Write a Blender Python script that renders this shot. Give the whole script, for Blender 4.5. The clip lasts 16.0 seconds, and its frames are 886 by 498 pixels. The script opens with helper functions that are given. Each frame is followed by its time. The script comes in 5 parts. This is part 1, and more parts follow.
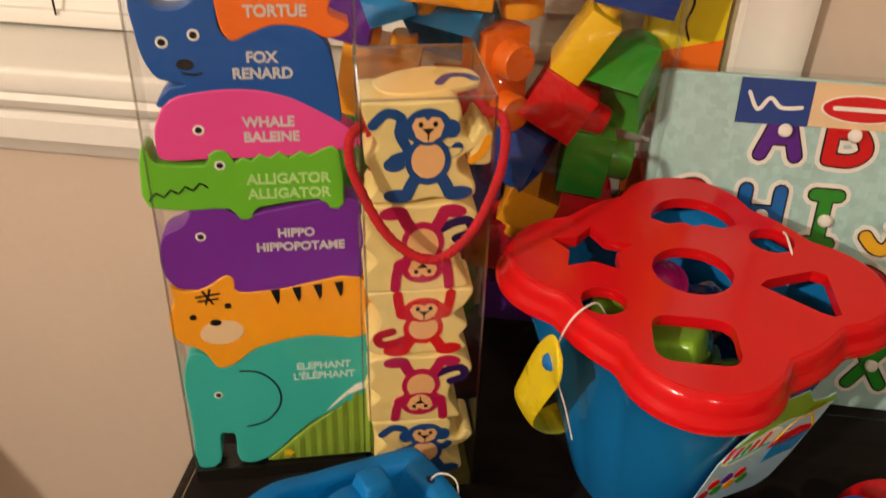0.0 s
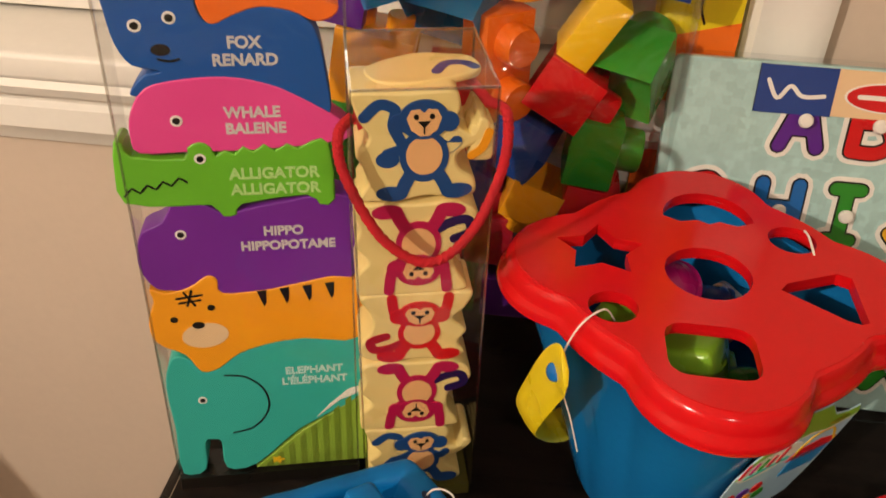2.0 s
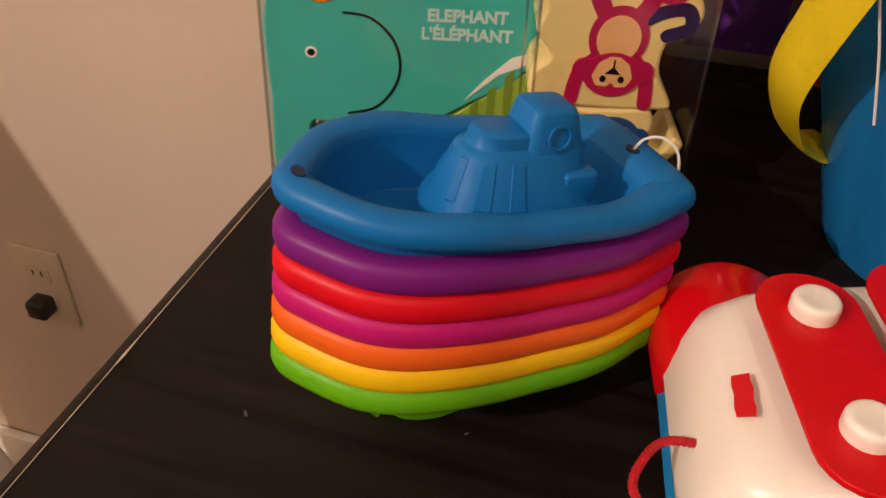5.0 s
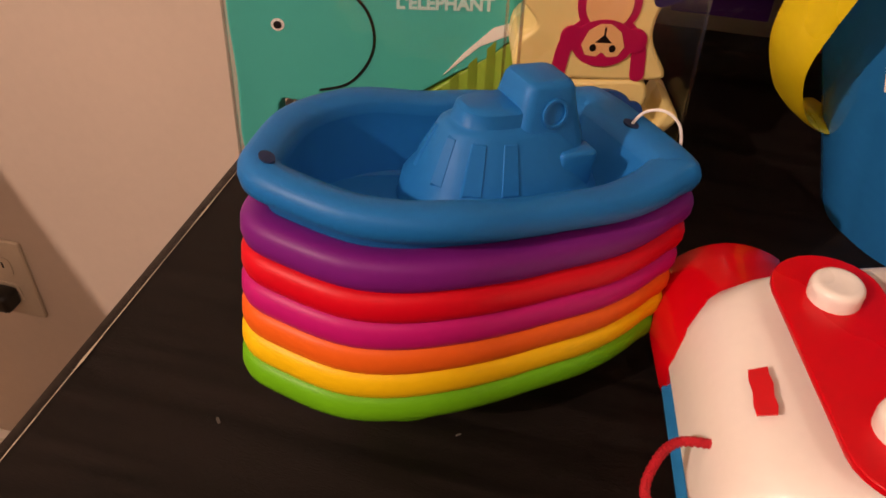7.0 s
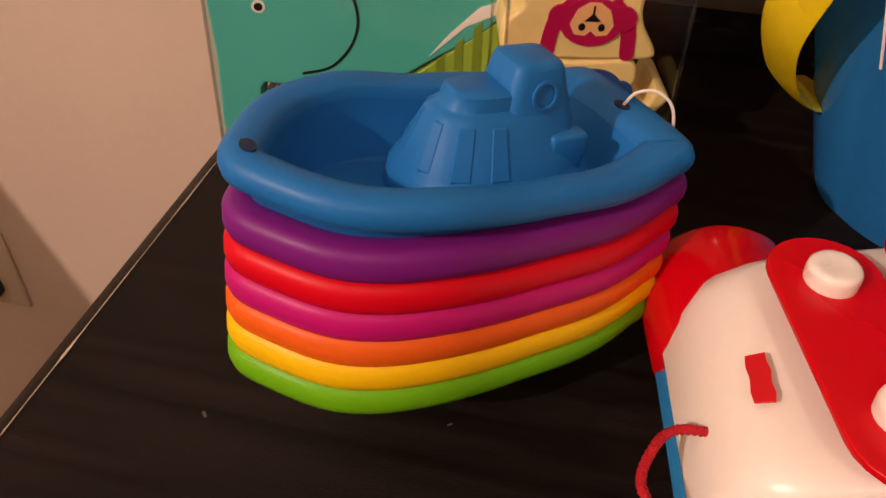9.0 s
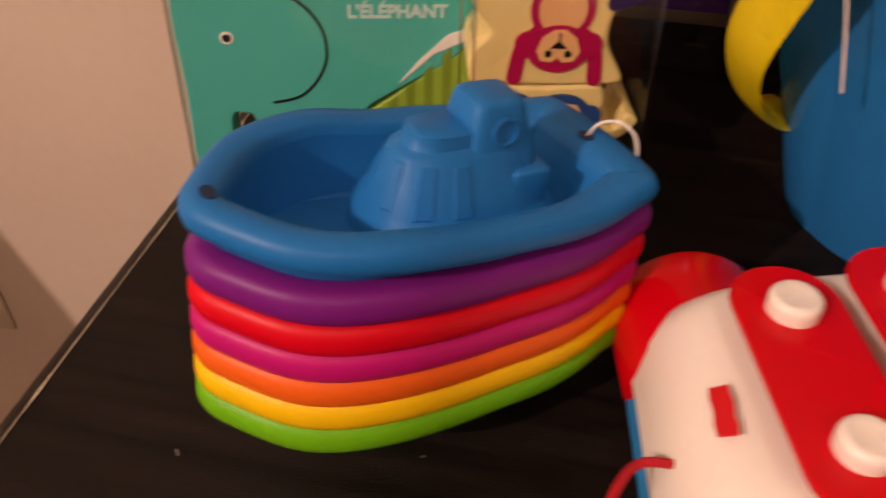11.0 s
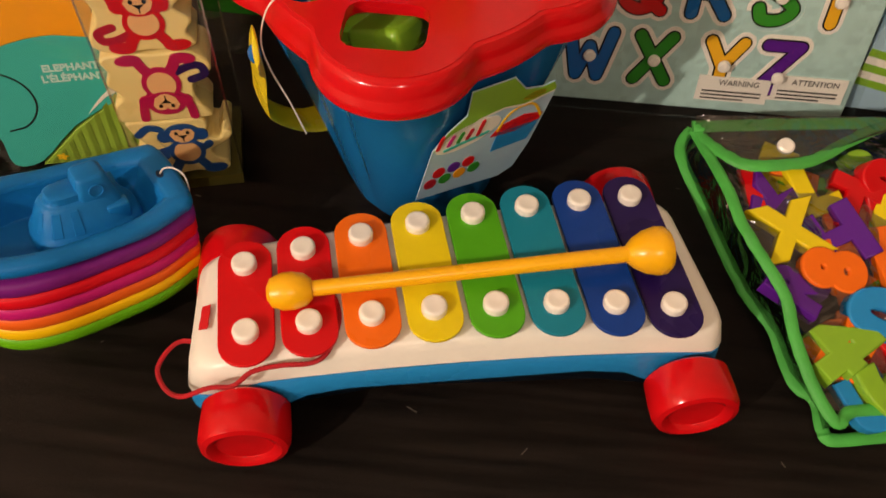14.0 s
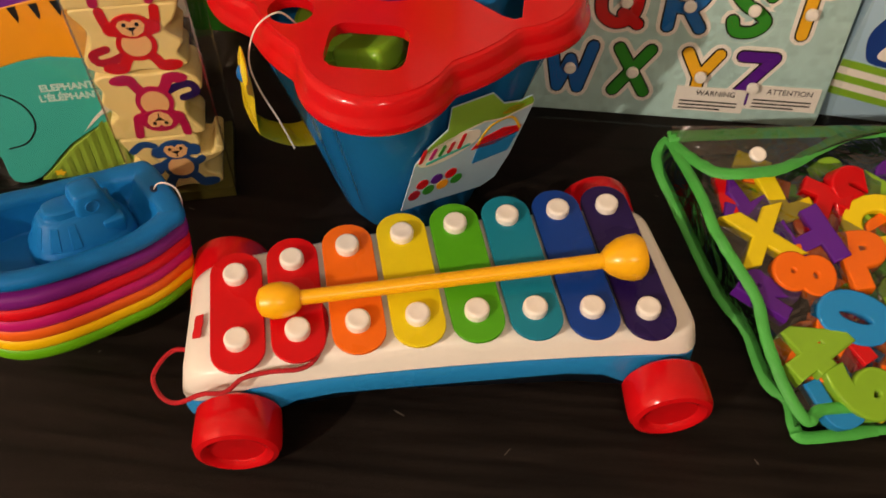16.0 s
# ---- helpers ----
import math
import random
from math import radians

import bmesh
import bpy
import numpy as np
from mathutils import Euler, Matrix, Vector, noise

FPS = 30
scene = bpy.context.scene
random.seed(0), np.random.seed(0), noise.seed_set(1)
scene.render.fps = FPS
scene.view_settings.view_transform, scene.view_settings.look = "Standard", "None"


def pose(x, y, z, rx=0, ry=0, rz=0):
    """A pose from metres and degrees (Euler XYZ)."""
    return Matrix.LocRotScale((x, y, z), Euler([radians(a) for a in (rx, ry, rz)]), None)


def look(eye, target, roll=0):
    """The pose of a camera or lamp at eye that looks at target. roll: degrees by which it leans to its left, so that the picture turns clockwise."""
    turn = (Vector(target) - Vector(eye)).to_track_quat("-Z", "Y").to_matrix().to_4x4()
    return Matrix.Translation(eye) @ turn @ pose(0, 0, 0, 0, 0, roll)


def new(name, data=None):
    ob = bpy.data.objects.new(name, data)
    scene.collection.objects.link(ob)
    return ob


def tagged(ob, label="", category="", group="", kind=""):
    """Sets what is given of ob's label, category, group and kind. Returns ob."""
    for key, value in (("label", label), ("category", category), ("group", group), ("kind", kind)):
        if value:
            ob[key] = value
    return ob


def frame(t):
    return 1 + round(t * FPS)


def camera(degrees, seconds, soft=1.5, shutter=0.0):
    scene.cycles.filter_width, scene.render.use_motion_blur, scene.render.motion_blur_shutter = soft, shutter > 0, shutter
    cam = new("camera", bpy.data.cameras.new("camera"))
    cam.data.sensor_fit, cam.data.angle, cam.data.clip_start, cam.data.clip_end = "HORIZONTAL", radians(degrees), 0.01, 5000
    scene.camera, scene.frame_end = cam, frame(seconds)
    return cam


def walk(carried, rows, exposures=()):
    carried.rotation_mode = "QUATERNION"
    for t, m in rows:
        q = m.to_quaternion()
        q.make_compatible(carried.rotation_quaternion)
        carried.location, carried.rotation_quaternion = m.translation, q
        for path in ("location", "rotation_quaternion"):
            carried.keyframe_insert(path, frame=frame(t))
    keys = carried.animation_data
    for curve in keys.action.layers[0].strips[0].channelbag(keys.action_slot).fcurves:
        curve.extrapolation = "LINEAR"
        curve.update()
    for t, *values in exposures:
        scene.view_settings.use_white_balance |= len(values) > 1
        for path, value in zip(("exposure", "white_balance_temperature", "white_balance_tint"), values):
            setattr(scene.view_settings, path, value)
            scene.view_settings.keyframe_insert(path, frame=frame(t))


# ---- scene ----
cam = camera(56.4, 16.0, shutter=0.8)
PATH = [
    (0, (0.066, 0.017, 0.444), (-0.115, 1.659, -0.684), 1.8),
    (0.5, (0.071, 0.018, 0.436), (-0.103, 1.636, -0.726), 2.5),
    (1, (0.071, 0.022, 0.439), (-0.084, 1.621, -0.752), 3.0),
    (1.5, (0.067, 0.027, 0.435), (-0.099, 1.623, -0.759), 2.7),
    (2, (0.064, 0.049, 0.435), (-0.115, 1.663, -0.733), 2.0),
    (2.5, (0.071, 0.05, 0.435), (-0.144, 1.676, -0.71), 2.1),
    (3, (0.074, 0.042, 0.389), (-0.234, 1.626, -0.793), 3.0),
    (3.5, (0.065, 0.039, 0.276), (-0.401, 1.605, -0.877), 1.8),
    (4, (0.052, 0.051, 0.228), (-0.439, 1.591, -0.949), 1.3),
    (6.5, (0.03, 0.087, 0.219), (-0.329, 1.588, -1.053), 2.2),
    (7, (0.028, 0.092, 0.213), (-0.344, 1.585, -1.065), 1.5),
    (7.5, (0.027, 0.099, 0.216), (-0.339, 1.584, -1.073), 0.7),
    (8, (0.029, 0.097, 0.209), (-0.328, 1.557, -1.111), 1.1),
    (10.5, (0.022, 0.102, 0.214), (-0.295, 1.592, -1.083), 0.9),
    (11, (0.032, 0.104, 0.218), (-0.285, 1.586, -1.087), 0.6),
    (11.5, (0.106, 0.088, 0.268), (-0.164, 1.526, -1.095), 1.5),
    (12, (0.168, 0.047, 0.361), (0.006, 1.337, -1.16), 4.1),
    (12.5, (0.2, 0.041, 0.383), (0.169, 1.258, -1.204), 5.7),
    (13, (0.203, 0.025, 0.414), (0.178, 1.236, -1.178), 5.3),
    (13.5, (0.211, 0.015, 0.436), (0.153, 1.248, -1.137), 3.5),
    (14, (0.212, 0.018, 0.436), (0.137, 1.221, -1.161), 2.5),
    (14.5, (0.217, 0.014, 0.445), (0.123, 1.197, -1.165), 1.3),
    (15, (0.221, 0.013, 0.445), (0.123, 1.195, -1.165), 1.2),
    (15.5, (0.22, 0.012, 0.446), (0.129, 1.201, -1.159), 1.4),
    (16, (0.222, 0.009, 0.452), (0.146, 1.223, -1.135), 1.8),
]
walk(cam, [(t, look(eye, target, roll)) for t, eye, target, roll in PATH],
     [(0, 0.02, 6550, 11), (3.5, 0.08, 6500, 11), (4, -0.05, 6450, 12), (6.3, -0.12, 7000, 31), (11, -0.12, 7200, 35), (12.2, 0.0, 6850, 15), (16, 0.0, 6850, 15)])

# ---- light ----
world = bpy.data.worlds.new("night_room")
scene.world = world
world.use_nodes = True
world.node_tree.nodes["Background"].inputs[0].default_value = (0.010, 0.009, 0.010, 1)
world.node_tree.nodes["Background"].inputs[1].default_value = 1.0

LAMP = Vector((-0.935, -1.30, 1.43))
LAMP_B = Vector((0.55, -1.10, 1.50))
BULBS = ((LAMP, -0.190, 0.0, 118.0), (LAMP, 0.190, 0.04, 8.0), (LAMP_B, -0.03, 0.0, 22.0))
for hung, dx, dy, watts in BULBS:
    bulb = bpy.data.lights.new("bulb_light", "POINT")
    bulb.energy, bulb.color, bulb.shadow_soft_size = watts, (1.0, 0.86, 0.70), 0.022
    new("bulb_light", bulb).location = hung + Vector((dx, dy, -0.10))


# ---- materials ----
def lin(h):
    """Linear colour of a hex string."""
    v = [int(h[i:i + 2], 16) / 255 for i in (0, 2, 4)]
    return tuple(c / 12.92 if c <= 0.04045 else ((c + 0.055) / 1.055) ** 2.4 for c in v) + (1.0,)


def surface(name, colour, rough=0.35, metal=0.0, grain=60.0, vary=0.10, bump=0.05, stretch=(1, 1, 1), coat=0.0, spec=0.5):
    """A procedural surface: its colour varies at two scales, with fine relief and uneven gloss."""
    m = bpy.data.materials.new(name)
    m.use_nodes = True
    nt = m.node_tree
    b = nt.nodes["Principled BSDF"]
    tc = nt.nodes.new("ShaderNodeTexCoord")
    mp = nt.nodes.new("ShaderNodeMapping")
    mp.inputs["Scale"].default_value = stretch
    nt.links.new(tc.outputs["Object"], mp.inputs[0])
    big, fine = nt.nodes.new("ShaderNodeTexNoise"), nt.nodes.new("ShaderNodeTexNoise")
    big.inputs["Scale"].default_value, fine.inputs["Scale"].default_value = grain * 0.35, grain * 9
    big.inputs["Detail"].default_value, fine.inputs["Detail"].default_value = 4, 6
    for n in (big, fine):
        nt.links.new(mp.outputs[0], n.inputs["Vector"])
    add = nt.nodes.new("ShaderNodeMath")
    add.operation = "MULTIPLY_ADD"
    add.inputs[1].default_value = 0.5
    nt.links.new(fine.outputs[0], add.inputs[0])
    nt.links.new(big.outputs[0], add.inputs[2])
    rng = nt.nodes.new("ShaderNodeMapRange")
    rng.inputs[1].default_value, rng.inputs[2].default_value = 0.45, 1.05
    rng.inputs[3].default_value, rng.inputs[4].default_value = 1 - vary, 1 + vary * 0.6
    nt.links.new(add.outputs[0], rng.inputs[0])
    mul = nt.nodes.new("ShaderNodeMix")
    mul.data_type, mul.blend_type = "RGBA", "MULTIPLY"
    mul.inputs[0].default_value = 1.0
    mul.inputs[6].default_value = colour if len(colour) == 4 else (*colour, 1)
    nt.links.new(rng.outputs[0], mul.inputs[7])
    nt.links.new(mul.outputs[2], b.inputs["Base Color"])
    rr = nt.nodes.new("ShaderNodeMapRange")
    rr.inputs[1].default_value, rr.inputs[2].default_value = 0.3, 0.75
    rr.inputs[3].default_value, rr.inputs[4].default_value = rough * 0.8, min(1, rough * 1.25)
    nt.links.new(big.outputs[0], rr.inputs[0])
    nt.links.new(rr.outputs[0], b.inputs["Roughness"])
    b.inputs["Metallic"].default_value = metal
    b.inputs["Coat Weight"].default_value = coat
    b.inputs["Coat Roughness"].default_value = 0.06
    b.inputs["Specular IOR Level"].default_value = spec
    if bump:
        bp = nt.nodes.new("ShaderNodeBump")
        bp.inputs["Strength"].default_value, bp.inputs["Distance"].default_value = bump, 0.002
        nt.links.new(fine.outputs[0], bp.inputs["Height"])
        nt.links.new(bp.outputs[0], b.inputs["Normal"])
    return m


def clear_film(name, tint=(0.97, 0.97, 0.97, 1), gloss=0.03, rough=0.06, wrinkle=0.3, scale=18.0):
    """Thin clear plastic: straight through, with a wrinkled mirror-like sheen."""
    m = bpy.data.materials.new(name)
    m.use_nodes = True
    nt = m.node_tree
    nt.nodes.clear()
    out, mix = nt.nodes.new("ShaderNodeOutputMaterial"), nt.nodes.new("ShaderNodeMixShader")
    tr, gl, fr = nt.nodes.new("ShaderNodeBsdfTransparent"), nt.nodes.new("ShaderNodeBsdfGlossy"), nt.nodes.new("ShaderNodeLayerWeight")
    tr.inputs[0].default_value = tint
    gl.inputs["Roughness"].default_value = rough
    fr.inputs[0].default_value = 0.35
    ns, bp, tc = nt.nodes.new("ShaderNodeTexNoise"), nt.nodes.new("ShaderNodeBump"), nt.nodes.new("ShaderNodeTexCoord")
    ns.inputs["Scale"].default_value, ns.inputs["Detail"].default_value, ns.inputs["Distortion"].default_value = scale, 3, 1.2
    bp.inputs["Strength"].default_value, bp.inputs["Distance"].default_value = wrinkle, 0.01
    nt.links.new(tc.outputs["Object"], ns.inputs["Vector"])
    nt.links.new(ns.outputs[0], bp.inputs["Height"])
    nt.links.new(bp.outputs[0], gl.inputs["Normal"])
    nt.links.new(bp.outputs[0], fr.inputs["Normal"])
    sc = nt.nodes.new("ShaderNodeMath")
    sc.operation, sc.use_clamp = "MULTIPLY_ADD", True
    sc.inputs[1].default_value, sc.inputs[2].default_value = 0.45, gloss
    pw = nt.nodes.new("ShaderNodeMath")
    pw.operation = "POWER"
    pw.inputs[1].default_value = 3.0
    nt.links.new(fr.outputs["Facing"], pw.inputs[0])
    nt.links.new(pw.outputs[0], sc.inputs[0])
    nt.links.new(sc.outputs[0], mix.inputs[0])
    nt.links.new(tr.outputs[0], mix.inputs[1])
    nt.links.new(gl.outputs[0], mix.inputs[2])
    nt.links.new(mix.outputs[0], out.inputs[0])
    return m


HEX = dict(red="d01218", deep_red="b00d1c", blue="1668b4", sky="1b86c8", navy="1c3f8a", purple="5b1f8c", violet="22124f", magenta="c0187c", pink="ea4a96",
           orange="f2701a", amber="f7a41c", yellow="f2c21a", lemon="e6cf1e", green="4fa81e", leaf="2f8f2a", lime="86b832", teal="38b8ab", petrol="0b7f98",
           cream="f0d88e", gator="6cbb2c", hippo="76289a", rose="b8164e", denim="1d4a86", mallet="fbb914", cobalt="0a3c92", olive="5f5a24", pale="b5dc8c", skin="eeb87c", white="f0ebe2", ink="16130f", crimson="b3182c", peach="e8c89c", grass="8fb03c", card_blue="a9cbe0", moss="76902c", fox="0f55a4", mustard="f0b428", pale_teal="bfe0d8", greyed="cfcac6")
PL = {k: surface(k + "_plastic", lin(v), 0.30, grain=40, vary=0.06, bump=0.015) for k, v in HEX.items()}
PRINT = {k: surface(k + "_print", lin(v), 0.42, grain=50, vary=0.05, bump=0.01) for k, v in HEX.items()}
GLOSS = {k: surface(k + "_gloss", lin(v), 0.15, grain=30, vary=0.05, bump=0.012, spec=0.34) for k, v in HEX.items()}
ROPE = surface("red_braid", lin("c51020"), 0.7, grain=160, vary=0.35, bump=0.6)
WOODTOP = surface("black_brown_wood", (0.0110, 0.0078, 0.0064), 0.44, grain=26, vary=0.95, bump=0.30, stretch=(1.0, 14, 14), spec=0.11)
WOODEDGE = surface("worn_dark_edge", (0.030, 0.021, 0.016), 0.5, grain=30, vary=0.5, bump=0.2, stretch=(14, 1, 14))
SCUFF = surface("pale_scuff", (0.10, 0.085, 0.07), 0.8, grain=90, vary=0.4, bump=0.2)
CHIP = surface("bare_chipped_wood", lin("b5a791"), 0.8, grain=90, vary=0.4, bump=0.4)
WALLP = surface("beige_wall_paint", lin("d0beac"), 0.75, grain=14, vary=0.05, bump=0.06, spec=0.3)
TRIMP = surface("white_trim_paint", lin("ece8e0"), 0.45, grain=16, vary=0.04, bump=0.04)
CEILP = surface("ceiling_paint", lin("e4ded4"), 0.85, grain=20, vary=0.04, bump=0.08)
FLOORP = surface("brown_carpet", lin("8a7866"), 0.95, grain=60, vary=0.25, bump=0.5)
MOSAIC = surface("teal_mosaic_print", lin("b2d6d2"), 0.45, grain=46, vary=0.12, bump=0.01)
vor = MOSAIC.node_tree.nodes.new("ShaderNodeTexVoronoi")
vor.inputs["Scale"].default_value, vor.distance, vor.inputs["Randomness"].default_value = 170, "CHEBYCHEV", 0.75
sep = MOSAIC.node_tree.nodes.new("ShaderNodeMapRange")
sep.inputs[3].default_value, sep.inputs[4].default_value = 0.84, 1.06
mixm = MOSAIC.node_tree.nodes.new("ShaderNodeMix")
mixm.data_type, mixm.blend_type = "RGBA", "MULTIPLY"
mixm.inputs[0].default_value = 1.0
old = MOSAIC.node_tree.nodes["Principled BSDF"].inputs["Base Color"].links[0].from_socket
MOSAIC.node_tree.links.new([n for n in MOSAIC.node_tree.nodes if n.type == "TEX_COORD"][0].outputs["Object"], vor.inputs["Vector"])
MOSAIC.node_tree.links.new(vor.outputs["Color"], sep.inputs[0])
MOSAIC.node_tree.links.new(old, mixm.inputs[6])
MOSAIC.node_tree.links.new(sep.outputs[0], mixm.inputs[7])
MOSAIC.node_tree.links.new(mixm.outputs[2], MOSAIC.node_tree.nodes["Principled BSDF"].inputs["Base Color"])
FILM = clear_film("clear_film", wrinkle=0.15)
BAGFILM = clear_film("clear_vinyl", tint=(0.94, 0.95, 0.94, 1), gloss=0.075, rough=0.07, wrinkle=1.0, scale=30)
POUCHF = clear_film("clear_pouch_vinyl", tint=(0.42, 0.43, 0.41, 1), gloss=0.11, rough=0.07, wrinkle=1.0, scale=34)
GLASSM = clear_film("window_glass", wrinkle=0.0)
EDGEF = clear_film("clear_fold", tint=(0.95, 0.94, 0.91, 1), gloss=0.30, rough=0.2, wrinkle=0.0)
CLEAR = (EDGEF, POUCHF, FILM, BAGFILM, GLASSM)
BULBM = bpy.data.materials.new("warm_bulb")
BULBM.use_nodes = True
BULBM.node_tree.nodes["Principled BSDF"].inputs["Emission Color"].default_value = (1, 0.8, 0.6, 1)
BULBM.node_tree.nodes["Principled BSDF"].inputs["Emission Strength"].default_value = 6


# ---- shape helpers ----
UP = Matrix.Rotation(radians(90), 4, "X")  # a drawing in x, y stood up into x, z, its face towards -y


def thing(name, m, label, category, group="", kind=""):
    ob = new(name)
    ob.empty_display_size = 0.02
    ob.matrix_basis = m
    return tagged(ob, label, category, group, kind)


def part(name, shape, material, parent=None, label="", smooth=True):
    """Link a bmesh or a mesh as one mesh object under a thing or a part."""
    if isinstance(shape, bmesh.types.BMesh):
        bmesh.ops.recalc_face_normals(shape, faces=shape.faces)
        me = bpy.data.meshes.new(name)
        shape.to_mesh(me)
        shape.free()
    else:
        me = shape
    me.materials.clear()
    me.materials.append(material)
    if smooth:
        me.shade_smooth()
        me.set_sharp_from_angle(angle=radians(38))
    ob = new(name, me)
    if parent:
        ob.parent = parent
    if material in CLEAR:
        ob.visible_shadow = False
    return tagged(ob, label)


def box(cx, cy, cz, sx, sy, sz, r=0.0, seg=2):
    bm = bmesh.new()
    bmesh.ops.create_cube(bm, size=1, matrix=Matrix.Translation((cx, cy, cz)) @ Matrix.Diagonal((sx, sy, sz, 1)))
    if r:
        bmesh.ops.bevel(bm, geom=bm.edges[:], offset=r, segments=seg, affect="EDGES", profile=0.5)
    return bm


def loft(rings, closed=True, cap=(True, True)):
    """Skin over rings of equal length."""
    bm = bmesh.new()
    vs = [[bm.verts.new(p) for p in ring] for ring in rings]
    n = len(rings[0])
    for a, b in zip(vs, vs[1:]):
        for i in range(n if closed else n - 1):
            j = (i + 1) % n
            bm.faces.new((a[i], a[j], b[j], b[i]))
    if cap[0]:
        bm.faces.new(vs[0])
    if cap[1]:
        bm.faces.new(vs[-1])
    return bm


def lathe(profile, m=Matrix(), n=32):
    """Turn (radius, height) pairs round z."""
    rings = [[m @ Vector((r * math.cos(2 * math.pi * i / n), r * math.sin(2 * math.pi * i / n), z)) for i in range(n)] for r, z in profile]
    return loft(rings)


def tube(points, radius, n=10, steps=8, closed=False, ripple=0.0):
    """A round cord along a smooth line through a few points."""
    pts = smooth_line([Vector(p) for p in points], steps, closed)
    rings, side = [], Vector((0.3, 0.2, 1)).normalized()
    for i, p in enumerate(pts):
        d = (pts[min(i + 1, len(pts) - 1)] - pts[max(i - 1, 0)]).normalized()
        side = (side - d * side.dot(d)).normalized()
        up = d.cross(side)
        rings.append([p + radius * (1 + ripple * math.sin(i * 1.9 + 4 * math.pi * (i % 2) + 6 * math.pi * k / n)) * (side * math.cos(2 * math.pi * k / n) + up * math.sin(2 * math.pi * k / n)) for k in range(n)])
    return loft(rings)


def smooth_line(p, steps=6, closed=True):
    out, n = [], len(p)
    for i in range(n if closed else n - 1):
        a, b, c, d = ((p[(i + k) % n] if closed else p[min(max(i + k, 0), n - 1)]) for k in (-1, 0, 1, 2))
        for s in range(steps):
            t = s / steps
            out.append(0.5 * (2 * b + (c - a) * t + (2 * a - 5 * b + 4 * c - d) * t * t + (3 * b - a - 3 * c + d) * t ** 3))
    return out if closed else out + [p[-1]]


def to_mesh(curve):
    ob = bpy.data.objects.new("draft", curve)
    scene.collection.objects.link(ob)
    dg = bpy.context.evaluated_depsgraph_get()
    me = bpy.data.meshes.new_from_object(ob.evaluated_get(dg))
    bpy.data.objects.remove(ob)
    bpy.data.curves.remove(curve)
    return me


def flat(outlines, thick, bevel=0.0, m=Matrix(), steps=0):
    """A plate of that thickness cut to closed outlines (the inner ones are holes), rounded by bevel; it lies in x, y and rises from z 0."""
    cu = bpy.data.curves.new("draft", "CURVE")
    cu.dimensions, cu.fill_mode = "2D", "BOTH"
    for line in outlines:
        pts = [Vector((x, y, 0)) for x, y in line]
        if steps:
            pts = smooth_line(pts, steps)
        sp = cu.splines.new("POLY")
        sp.points.add(len(pts) - 1)
        for q, p in zip(sp.points, pts):
            q.co = (p.x, p.y, 0, 1)
        sp.use_cyclic_u = True
    cu.extrude, cu.bevel_depth, cu.bevel_resolution, cu.offset = max(thick / 2 - bevel, 1e-5), bevel, 2, -bevel
    me = to_mesh(cu)
    me.transform(m @ Matrix.Translation((0, 0, thick / 2)))
    return me


def word(text, size, thick=0.0004, m=Matrix(), fat=0.0, bevel=0.0, align="CENTER"):
    cu = bpy.data.curves.new("draft", "FONT")
    cu.body, cu.size, cu.align_x, cu.extrude, cu.offset, cu.bevel_depth = text, size, align, thick / 2, fat, bevel
    cu.resolution_u = 5
    me = to_mesh(cu)
    me.transform(m @ Matrix.Translation((0, 0, thick / 2)))
    return me


def oval(cx, cy, rx, ry, n=28, turn=0.0):
    c, s = math.cos(turn), math.sin(turn)
    return [(cx + c * rx * math.cos(a) - s * ry * math.sin(a), cy + s * rx * math.cos(a) + c * ry * math.sin(a)) for a in (2 * math.pi * i / n for i in range(n))]


def stroke(points, width, steps=6):
    """The outline of a pen stroke with round ends."""
    p = smooth_line([Vector((x, y, 0)) for x, y in points], steps, False)
    left, right = [], []
    for i, q in enumerate(p):
        d = (p[min(i + 1, len(p) - 1)] - p[max(i - 1, 0)]).normalized()
        nrm = Vector((-d.y, d.x, 0)) * width / 2
        left.append((q + nrm)[:2])
        right.append((q - nrm)[:2])
    def end(q, d):
        a0 = math.atan2(d.y, d.x)
        return [(q.x + width / 2 * math.cos(a0 + k), q.y + width / 2 * math.sin(a0 + k)) for k in (1.0, 0.35, -0.35, -1.0)]
    return left + end(p[-1], p[-1] - p[-2]) + right[::-1] + end(p[0], p[0] - p[1])


def rect(x0, y0, x1, y1, r=0.0):
    if not r:
        return [(x0, y0), (x1, y0), (x1, y1), (x0, y1)]
    return [(cx + r * math.cos(radians(a + k)), cy + r * math.sin(radians(a + k))) for cx, cy, a in ((x1 - r, y0 + r, -90), (x1 - r, y1 - r, 0), (x0 + r, y1 - r, 90), (x0 + r, y0 + r, 180)) for k in (0, 30, 60, 90)]


def at(x, y, z=0.0):
    return Matrix.Translation((x, y, z))


